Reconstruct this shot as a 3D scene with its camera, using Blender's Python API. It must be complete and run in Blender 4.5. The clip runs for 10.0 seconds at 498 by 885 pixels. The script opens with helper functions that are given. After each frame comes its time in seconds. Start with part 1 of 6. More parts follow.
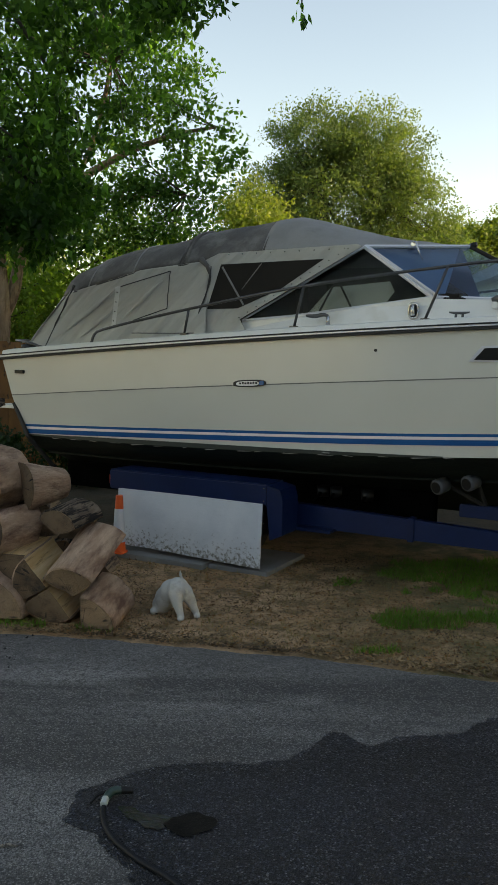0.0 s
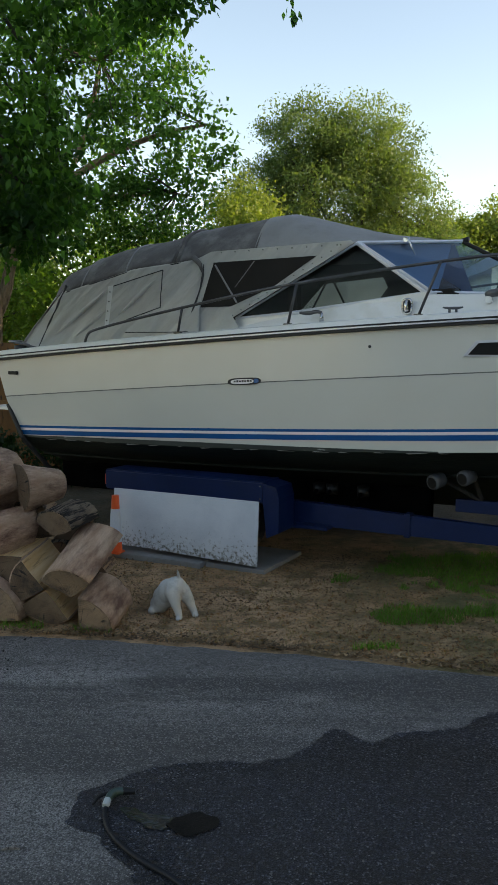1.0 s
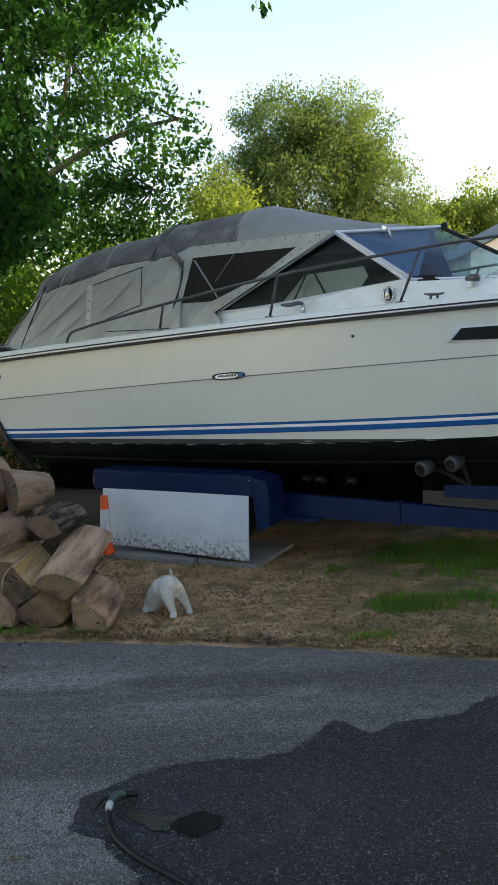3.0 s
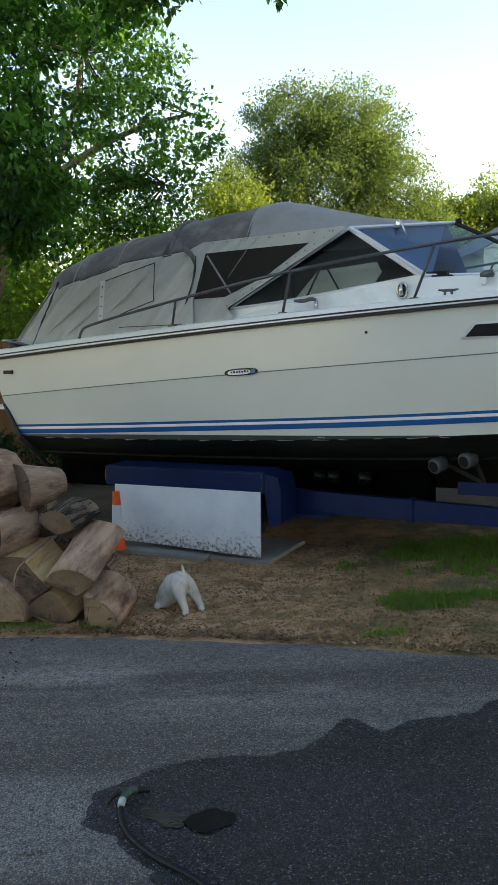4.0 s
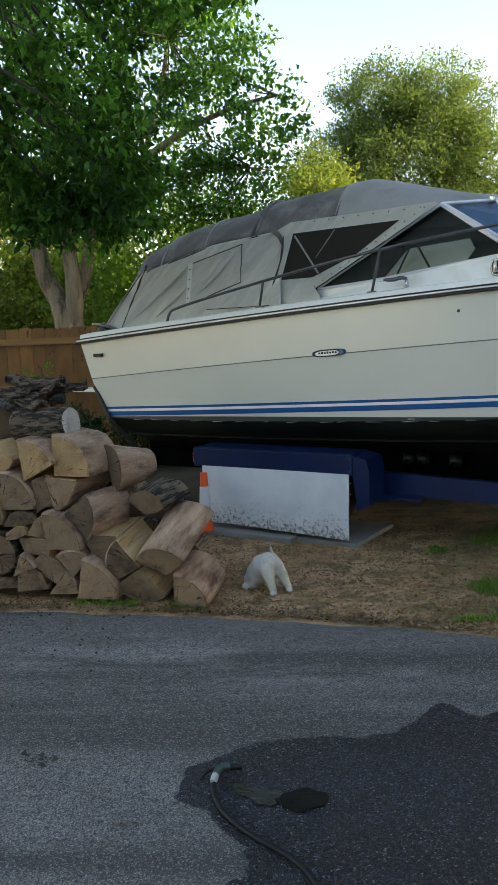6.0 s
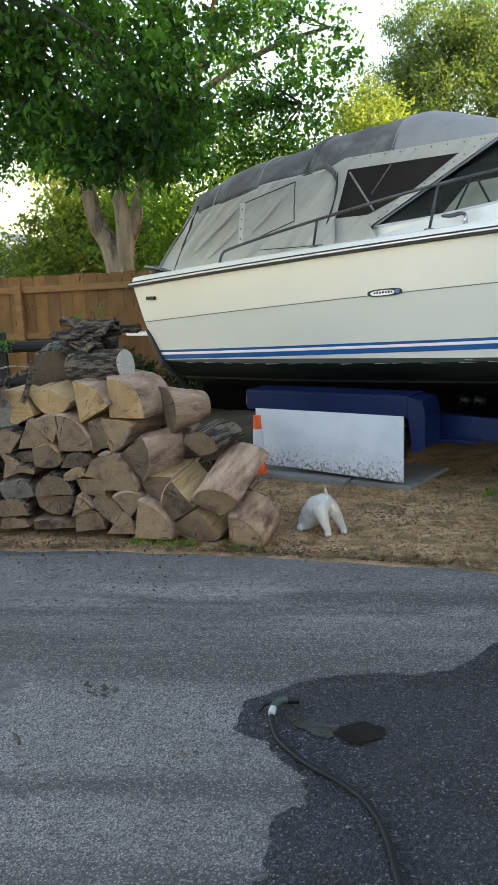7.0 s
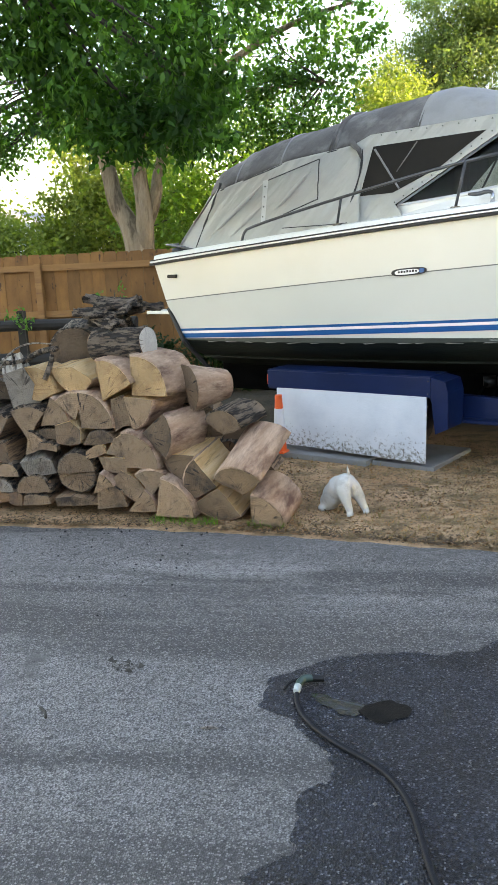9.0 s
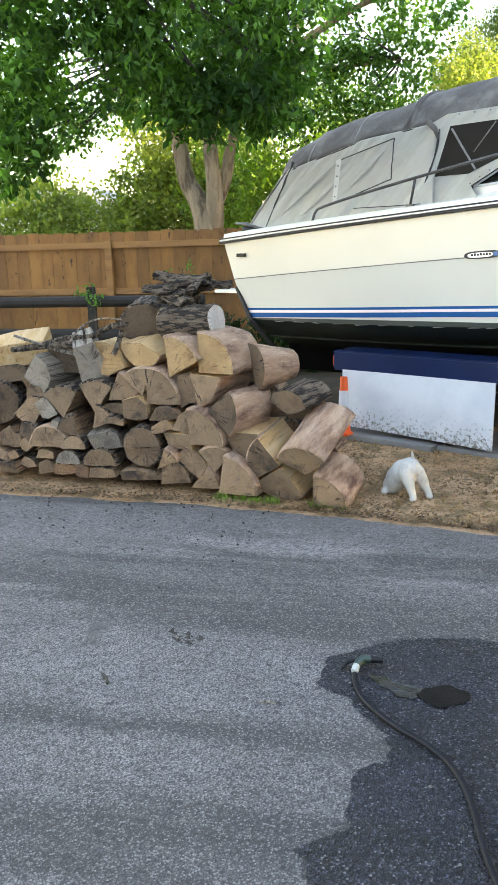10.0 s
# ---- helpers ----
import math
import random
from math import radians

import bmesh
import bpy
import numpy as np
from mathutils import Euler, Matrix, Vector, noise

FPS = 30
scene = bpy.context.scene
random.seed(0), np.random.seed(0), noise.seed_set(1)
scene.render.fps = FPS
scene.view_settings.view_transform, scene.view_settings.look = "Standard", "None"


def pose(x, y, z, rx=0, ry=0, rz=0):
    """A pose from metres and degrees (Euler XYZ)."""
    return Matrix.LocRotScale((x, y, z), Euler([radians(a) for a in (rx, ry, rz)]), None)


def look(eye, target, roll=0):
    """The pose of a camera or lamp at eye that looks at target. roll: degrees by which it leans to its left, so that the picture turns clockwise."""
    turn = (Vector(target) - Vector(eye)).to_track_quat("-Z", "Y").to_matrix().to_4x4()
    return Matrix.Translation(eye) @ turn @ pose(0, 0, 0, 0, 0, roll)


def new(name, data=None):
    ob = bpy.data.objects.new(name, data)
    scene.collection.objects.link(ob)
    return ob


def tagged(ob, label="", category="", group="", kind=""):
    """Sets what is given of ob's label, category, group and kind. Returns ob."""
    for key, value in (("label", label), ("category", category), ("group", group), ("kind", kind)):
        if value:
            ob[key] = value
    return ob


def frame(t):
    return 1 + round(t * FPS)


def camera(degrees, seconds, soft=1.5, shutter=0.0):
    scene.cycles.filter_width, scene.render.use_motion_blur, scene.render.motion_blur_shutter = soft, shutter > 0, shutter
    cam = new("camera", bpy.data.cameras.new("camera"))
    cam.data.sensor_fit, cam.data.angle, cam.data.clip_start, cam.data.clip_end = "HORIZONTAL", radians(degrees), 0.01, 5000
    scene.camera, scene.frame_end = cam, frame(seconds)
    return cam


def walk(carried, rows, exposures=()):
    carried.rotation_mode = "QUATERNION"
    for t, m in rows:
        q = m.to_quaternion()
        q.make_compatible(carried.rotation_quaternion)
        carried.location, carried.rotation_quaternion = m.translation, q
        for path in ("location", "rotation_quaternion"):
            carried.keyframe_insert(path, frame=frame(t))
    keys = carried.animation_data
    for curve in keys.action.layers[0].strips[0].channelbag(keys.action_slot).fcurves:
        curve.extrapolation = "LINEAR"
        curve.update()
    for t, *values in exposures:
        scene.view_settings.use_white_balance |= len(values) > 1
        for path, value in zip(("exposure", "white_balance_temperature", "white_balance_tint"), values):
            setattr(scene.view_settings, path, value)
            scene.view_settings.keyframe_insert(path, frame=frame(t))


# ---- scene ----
cam = camera(32.5, 10.0)
PATH = [
    (0, look((0.0571, -0.0448, 1.7786), (0.0549, 2.1829, 1.5422), 1.3)),
    (0.5, look((0.0515, -0.0437, 1.7886), (0.0661, 2.184, 1.5534), 0.9)),
    (1, look((0.0459, -0.0392, 1.783), (0.0594, 2.1874, 1.54), 0.5)),
    (1.5, look((0.0538, -0.047, 1.7931), (0.0829, 2.1784, 1.5434), -0.3)),
    (2, look((0.0459, -0.0448, 1.801), (0.0952, 2.1806, 1.5434), -1.4)),
    (2.5, look((0.0437, -0.0358, 1.7998), (0.0952, 2.1885, 1.54), -1.8)),
    (4, look((0.0291, -0.0067, 1.7954), (0.0493, 2.2165, 1.5232), -1.7)),
    (4.5, look((0.0224, -0.0067, 1.7942), (-0.0134, 2.2165, 1.521), -1.9)),
    (5, look((0.019, 0.0022, 1.7853), (-0.0448, 2.2232, 1.503), -1.9)),
    (5.5, look((0, 0.0056, 1.7842), (-0.0907, 2.2243, 1.4896), -1.9)),
    (6, look((-0.0146, 0.0246, 1.7618), (-0.2106, 2.2355, 1.4594), -2.3)),
    (7.5, look((-0.065, 0.0381, 1.7125), (-0.4155, 2.1997, 1.241), -3.1)),
    (8, look((-0.084, 0.0314, 1.7069), (-0.4413, 2.1918, 1.2365), -3)),
    (8.5, look((-0.0885, 0.0381, 1.7091), (-0.4514, 2.1974, 1.2376), -2.9)),
    (9, look((-0.0952, 0.0448, 1.7058), (-0.4659, 2.2019, 1.2264), -2.7)),
    (9.5, look((-0.1042, 0.0526, 1.7024), (-0.5432, 2.1941, 1.2163), -2.8)),
    (10, look((-0.1142, 0.0291, 1.6934), (-0.6406, 2.1437, 1.1738), -1.7)),
]
walk(cam, PATH, [(0, 1.26, 9400, 15), (0.5, 1.08, 8500, 15), (1.0, 1.31, 8200, 15), (2.0, 1.58, 7900, 15), (2.5, 1.76, 8100, 15), (5.5, 1.71, 8100, 15), (6.2, 1.91, 8400, 15),
                 (7.3, 2.78, 8700, 18), (9.0, 3.01, 8800, 20), (10.0, 3.21, 8800, 20)])

# ---- world, sun ----
SUN_DIR = Vector((0.95, -0.10, 0.28)).normalized()
world = bpy.data.worlds.new("sky")
scene.world = world
world.use_nodes = True
wt = world.node_tree
sky = wt.nodes.new("ShaderNodeTexSky")
sky.sky_type = 'NISHITA'
sky.sun_disc = False
sky.sun_elevation = math.asin(SUN_DIR.z)
sky.sun_rotation = math.atan2(SUN_DIR.x, SUN_DIR.y)
sky.dust_density = 0.25
sky.ozone_density = 1.2
wtc = wt.nodes.new("ShaderNodeTexCoord")
wcloud = wt.nodes.new("ShaderNodeVectorMath")          # nearness to the middle of the low cloud bank
wcloud.operation = 'DISTANCE'
wcloud.inputs[1].default_value = (0.49, 0.85, 0.19)
wnoise = wt.nodes.new("ShaderNodeTexNoise")
wnoise.inputs["Scale"].default_value = 7.0
wnoise.inputs["Detail"].default_value = 7
wnear = wt.nodes.new("ShaderNodeMath")
wnear.operation = 'MULTIPLY_ADD'
wnear.inputs[1].default_value = -0.22
wramp = wt.nodes.new("ShaderNodeMapRange")
wramp.interpolation_type = 'SMOOTHSTEP'
wramp.inputs[1].default_value, wramp.inputs[2].default_value = 0.12, 0.03
wramp.inputs[4].default_value = 0.65
wmix = wt.nodes.new("ShaderNodeMixRGB")
wmix.inputs[2].default_value = (7.0, 7.2, 7.4, 1)
wt.links.new(wtc.outputs["Generated"], wcloud.inputs[0])
wt.links.new(wtc.outputs["Generated"], wnoise.inputs["Vector"])
wt.links.new(wnoise.outputs["Fac"], wnear.inputs[0])
wt.links.new(wcloud.outputs["Value"], wnear.inputs[2])
wt.links.new(wnear.outputs[0], wramp.inputs[0])
wt.links.new(wramp.outputs[0], wmix.inputs[0])
wt.links.new(sky.outputs[0], wmix.inputs[1])
wt.links.new(wmix.outputs[0], wt.nodes["Background"].inputs[0])
wt.nodes["Background"].inputs[1].default_value = 0.15

sun = new("sun", bpy.data.lights.new("sun", 'SUN'))
sun.data.energy = 4.0
sun.data.angle = radians(0.6)
sun.data.color = (1.0, 0.86, 0.62)
sun.matrix_world = Matrix.Translation((10, 0, 20)) @ SUN_DIR.to_track_quat("Z", "Y").to_matrix().to_4x4()


# ---- materials ----
def base_mat(name):
    m = bpy.data.materials.new(name)
    m.use_nodes = True
    return m, m.node_tree, m.node_tree.nodes["Principled BSDF"]


def nd(nt, kind, **inputs):
    n = nt.nodes.new("ShaderNode" + kind)
    for k, v in inputs.items():
        n.inputs[k.replace("_", " ")].default_value = v
    return n


def coords(nt, shift=True, scale=(1, 1, 1)):
    tc = nt.nodes.new("ShaderNodeTexCoord")
    mp = nt.nodes.new("ShaderNodeMapping")
    mp.inputs["Scale"].default_value = scale
    nt.links.new(tc.outputs["Object"], mp.inputs[0])
    if shift:
        oi = nt.nodes.new("ShaderNodeObjectInfo")
        mu = nt.nodes.new("ShaderNodeMath")
        mu.operation = 'MULTIPLY'
        mu.inputs[1].default_value = 37.0
        nt.links.new(oi.outputs["Random"], mu.inputs[0])
        nt.links.new(mu.outputs[0], mp.inputs["Location"])
    return mp.outputs[0]


def noise_fac(nt, vec, scale, lo=0.35, hi=0.65, detail=5, rough=0.6):
    n = nd(nt, "TexNoise", Scale=scale, Detail=detail, Roughness=rough)
    nt.links.new(vec, n.inputs["Vector"])
    r = nt.nodes.new("ShaderNodeMapRange")
    r.inputs[1].default_value, r.inputs[2].default_value = lo, hi
    nt.links.new(n.outputs["Fac"], r.inputs[0])
    return r.outputs[0]


def mix(nt, fac, a, b, mode='MIX'):
    n = nt.nodes.new("ShaderNodeMixRGB")
    n.blend_type = mode
    for i, v in ((0, fac), (1, a), (2, b)):
        if isinstance(v, (int, float)):
            n.inputs[i].default_value = v
        elif isinstance(v, tuple):
            n.inputs[i].default_value = (*v, 1)
        else:
            nt.links.new(v, n.inputs[i])
    return n.outputs[0]


def bump(nt, bs, height, strength=0.4, dist=0.01, prev=None):
    b = nd(nt, "Bump", Strength=strength, Distance=dist)
    nt.links.new(height, b.inputs["Height"])
    if prev:
        nt.links.new(prev, b.inputs["Normal"])
    nt.links.new(b.outputs[0], bs.inputs["Normal"])
    return b.outputs[0]


def surf(name, c1, c2, scale=4.0, fine=60.0, rough=0.6, strength=0.3, stain=None, stain_scale=1.2, stain_lo=0.55, stain_hi=0.7,
         metal=0.0, stretch=(1, 1, 1), dist=0.004, shift=True, translucent=0.0, vary=0.0, folds=0.0):
    """A two-scale surface: broad mottling, fine grain with relief, and optional stains."""
    m, nt, bs = base_mat(name)
    v = coords(nt, shift, stretch)
    col = mix(nt, noise_fac(nt, v, scale), c1, c2)
    grain = noise_fac(nt, v, fine, 0.3, 0.7)
    dark = tuple(x * 0.8 for x in c1)
    g = nt.nodes.new("ShaderNodeMath")
    g.operation = 'MULTIPLY'
    g.inputs[1].default_value = 0.35
    nt.links.new(grain, g.inputs[0])
    col = mix(nt, g.outputs[0], col, dark)
    if stain:
        col = mix(nt, noise_fac(nt, v, stain_scale, stain_lo, stain_hi, 8, 0.65), col, stain)
    if vary:
        oi = nt.nodes.new("ShaderNodeObjectInfo")
        tone = nt.nodes.new("ShaderNodeMapRange")
        tone.inputs[3].default_value, tone.inputs[4].default_value = 1 - vary, 1 + vary * 0.6
        nt.links.new(oi.outputs["Random"], tone.inputs[0])
        cb = nt.nodes.new("ShaderNodeCombineColor")
        for i in range(3):
            nt.links.new(tone.outputs[0], cb.inputs[i])
        col = mix(nt, 1.0, col, cb.outputs[0], 'MULTIPLY')
    nt.links.new(col, bs.inputs["Base Color"])
    bs.inputs["Roughness"].default_value = rough
    bs.inputs["Metallic"].default_value = metal
    first = bump(nt, bs, grain, strength, dist)
    if folds:
        tc = nt.nodes.new("ShaderNodeTexCoord")
        mp = nt.nodes.new("ShaderNodeMapping")
        mp.inputs["Rotation"].default_value = (0, radians(44), 0)
        nt.links.new(tc.outputs["Object"], mp.inputs[0])
        ms = nt.nodes.new("ShaderNodeMapping")
        ms.inputs["Scale"].default_value = (0.9, 1.0, 4.2)
        nt.links.new(mp.outputs[0], ms.inputs[0])
        bump(nt, bs, noise_fac(nt, ms.outputs[0], 1.5, 0.25, 0.75, 3, 0.45), folds, 0.05, first)
    if translucent:
        tr = nt.nodes.new("ShaderNodeBsdfTranslucent")
        ms = nt.nodes.new("ShaderNodeMixShader")
        ms.inputs[0].default_value = translucent
        nt.links.new(col, tr.inputs[0])
        nt.links.new(bs.outputs[0], ms.inputs[1])
        nt.links.new(tr.outputs[0], ms.inputs[2])
        nt.links.new(ms.outputs[0], nt.nodes["Material Output"].inputs[0])
    return m


def glass_mat(name, tint, gloss_rough=0.03, ior=1.5, film=None):
    m, nt, bs = base_mat(name)
    tr = nt.nodes.new("ShaderNodeBsdfTransparent")
    tr.inputs[0].default_value = (*tint, 1)
    gl = nt.nodes.new("ShaderNodeBsdfGlossy")
    gl.inputs["Roughness"].default_value = gloss_rough
    lw = nd(nt, "LayerWeight", Blend=0.5)
    pw = nt.nodes.new("ShaderNodeMath")
    pw.operation = 'POWER'
    pw.inputs[1].default_value = 4.0
    nt.links.new(lw.outputs["Facing"], pw.inputs[0])
    fr = nt.nodes.new("ShaderNodeMath")
    fr.operation = 'MULTIPLY_ADD'
    fr.inputs[1].default_value, fr.inputs[2].default_value = 0.8, ((ior - 1) / (ior + 1)) ** 2
    nt.links.new(pw.outputs[0], fr.inputs[0])
    ms = nt.nodes.new("ShaderNodeMixShader")
    nt.links.new(fr.outputs[0], ms.inputs[0])
    body = tr.outputs[0]
    if film:
        df = nt.nodes.new("ShaderNodeBsdfDiffuse")
        df.inputs[0].default_value = (*film, 1)
        mf = nt.nodes.new("ShaderNodeMixShader")
        mf.inputs[0].default_value = 0.7
        nt.links.new(tr.outputs[0], mf.inputs[1])
        nt.links.new(df.outputs[0], mf.inputs[2])
        body = mf.outputs[0]
    nt.links.new(body, ms.inputs[1])
    nt.links.new(gl.outputs[0], ms.inputs[2])
    nt.links.new(ms.outputs[0], nt.nodes["Material Output"].inputs[0])
    return m


def asphalt_mat(name, wet):
    m, nt, bs = base_mat(name)
    v = coords(nt, False)
    broad = noise_fac(nt, v, 0.9, 0.35, 0.65)
    # wet colours carry the blue of the reflected sky; dry ones are plain stone
    c1, c2 = ((0.162, 0.151, 0.142), (0.288, 0.27, 0.254)) if not wet else ((0.009, 0.012, 0.020), (0.023, 0.028, 0.044))
    col = mix(nt, broad, c1, c2)
    streak = coords(nt, False, (0.14, 1.5, 1))
    col = mix(nt, noise_fac(nt, streak, 1.2, 0.46, 0.57), col, tuple(x * 0.55 for x in c1))
    col = mix(nt, noise_fac(nt, coords(nt, False, (0.3, 0.9, 1)), 1.7, 0.56, 0.70, 6), col, tuple(x * 1.45 for x in c2))
    agg = nd(nt, "TexVoronoi", Scale=150.0 if not wet else 135.0)
    nt.links.new(v, agg.inputs["Vector"])
    sep = nt.nodes.new("ShaderNodeSeparateColor")
    nt.links.new(agg.outputs["Color"], sep.inputs[0])
    chip = nt.nodes.new("ShaderNodeMapRange")
    chip.inputs[1].default_value, chip.inputs[2].default_value = 0.5, 1.0
    chip.inputs[4].default_value = 0.45 if not wet else 0.6
    nt.links.new(sep.outputs[0], chip.inputs[0])
    # wet chips are painted brighter than stone to serve as glints too
    col = mix(nt, chip.outputs[0], col, tuple(x * 2.0 for x in c2) if not wet else (0.165, 0.185, 0.24))
    if wet:
        # few pale flecks painted in as wet glints
        glint = nt.nodes.new("ShaderNodeMapRange")
        glint.inputs[1].default_value, glint.inputs[2].default_value = 0.93, 0.97
        nt.links.new(sep.outputs[2], glint.inputs[0])
        col = mix(nt, glint.outputs[0], col, (0.24, 0.25, 0.27))
    dk = nt.nodes.new("ShaderNodeMapRange")
    dk.inputs[1].default_value, dk.inputs[2].default_value = 0.4, 0.0
    dk.inputs[4].default_value = 0.9
    nt.links.new(sep.outputs[1], dk.inputs[0])
    col = mix(nt, dk.outputs[0], col, tuple(x * 0.35 for x in c1))
    pit = nt.nodes.new("ShaderNodeMapRange")
    pit.inputs[1].default_value, pit.inputs[2].default_value = 0.42, 0.75
    pit.inputs[4].default_value = 0.75
    nt.links.new(agg.outputs["Distance"], pit.inputs[0])
    col = mix(nt, pit.outputs[0], col, tuple(x * 0.3 for x in c1))
    col = mix(nt, noise_fac(nt, v, 2.6, 0.62, 0.72), col, tuple(x * 0.7 for x in c1))
    col = mix(nt, noise_fac(nt, v, 26.0, 0.54, 0.68, 6, 0.75), col, tuple(x * 0.34 for x in c1))
    nt.links.new(col, bs.inputs["Base Color"])
    if wet:
        rr = nt.nodes.new("ShaderNodeMapRange")
        rr.inputs[3].default_value, rr.inputs[4].default_value = 0.66, 0.40
        nt.links.new(sep.outputs[1], rr.inputs[0])
        nt.links.new(rr.outputs[0], bs.inputs["Roughness"])
        bs.inputs["Specular IOR Level"].default_value = 0.4
    else:
        bs.inputs["Roughness"].default_value = 0.88
    b1 = bump(nt, bs, agg.outputs["Distance"], 1.0, 0.014 if wet else 0.009)
    bump(nt, bs, noise_fac(nt, v, 55 if wet else 260, 0.3, 0.7), 0.7 if wet else 0.4, 0.012 if wet else 0.003, b1)
    return m


def ground_mat():
    m, nt, bs = base_mat("earth_and_grass")
    v = coords(nt, False)
    col = mix(nt, noise_fac(nt, v, 1.3, 0.35, 0.65), (0.44, 0.24, 0.115), (0.60, 0.37, 0.21))
    col = mix(nt, noise_fac(nt, v, 4.0, 0.47, 0.62), col, (0.225, 0.14, 0.065))
    col = mix(nt, noise_fac(nt, v, 13.0, 0.54, 0.70, 7, 0.7), col, (0.15, 0.08, 0.035))
    col = mix(nt, noise_fac(nt, v, 38, 0.55, 0.7), col, (0.38, 0.27, 0.16))
    col = mix(nt, noise_fac(nt, v, 70, 0.58, 0.7), col, (0.07, 0.05, 0.03))
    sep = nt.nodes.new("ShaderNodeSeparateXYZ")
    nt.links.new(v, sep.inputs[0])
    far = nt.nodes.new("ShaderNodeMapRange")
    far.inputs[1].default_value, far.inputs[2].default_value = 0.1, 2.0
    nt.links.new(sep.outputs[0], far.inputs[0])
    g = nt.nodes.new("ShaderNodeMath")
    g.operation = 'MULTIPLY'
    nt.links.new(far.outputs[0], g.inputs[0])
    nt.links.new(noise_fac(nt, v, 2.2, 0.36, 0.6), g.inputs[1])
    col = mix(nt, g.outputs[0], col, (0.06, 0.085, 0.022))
    # earth behind the boat is painted dark to stand in for shade
    back_shade = nt.nodes.new("ShaderNodeMapRange")
    back_shade.inputs[1].default_value, back_shade.inputs[2].default_value = 7.6, 8.6
    nt.links.new(sep.outputs[1], back_shade.inputs[0])
    col = mix(nt, back_shade.outputs[0], col, mix(nt, noise_fac(nt, v, 3.0), (0.03, 0.025, 0.012), (0.065, 0.045, 0.024)))
    nt.links.new(col, bs.inputs["Base Color"])
    bs.inputs["Roughness"].default_value = 0.95
    b1 = bump(nt, bs, noise_fac(nt, v, 14, 0.3, 0.7), 0.6, 0.03)
    bump(nt, bs, noise_fac(nt, v, 90, 0.3, 0.7), 0.6, 0.008, b1)
    return m


def leaf_mat(name, c1, c2, trans=0.45):
    m, nt, bs = base_mat(name)
    ge = nt.nodes.new("ShaderNodeNewGeometry")
    col = mix(nt, ge.outputs["Random Per Island"], c1, c2)
    tc = nt.nodes.new("ShaderNodeTexCoord")
    col = mix(nt, noise_fac(nt, tc.outputs["Object"], 0.8, 0.35, 0.65), col, tuple(x * 0.7 for x in c1))
    nt.links.new(col, bs.inputs["Base Color"])
    bs.inputs["Roughness"].default_value = 0.5
    bs.inputs["Specular IOR Level"].default_value = 0.25
    tr = nt.nodes.new("ShaderNodeBsdfTranslucent")
    nt.links.new(mix(nt, 1.0, col, (1.35, 1.5, 0.5), 'MULTIPLY'), tr.inputs[0])
    ms = nt.nodes.new("ShaderNodeMixShader")
    ms.inputs[0].default_value = trans
    nt.links.new(bs.outputs[0], ms.inputs[1])
    nt.links.new(tr.outputs[0], ms.inputs[2])
    nt.links.new(ms.outputs[0], nt.nodes["Material Output"].inputs[0])
    return m


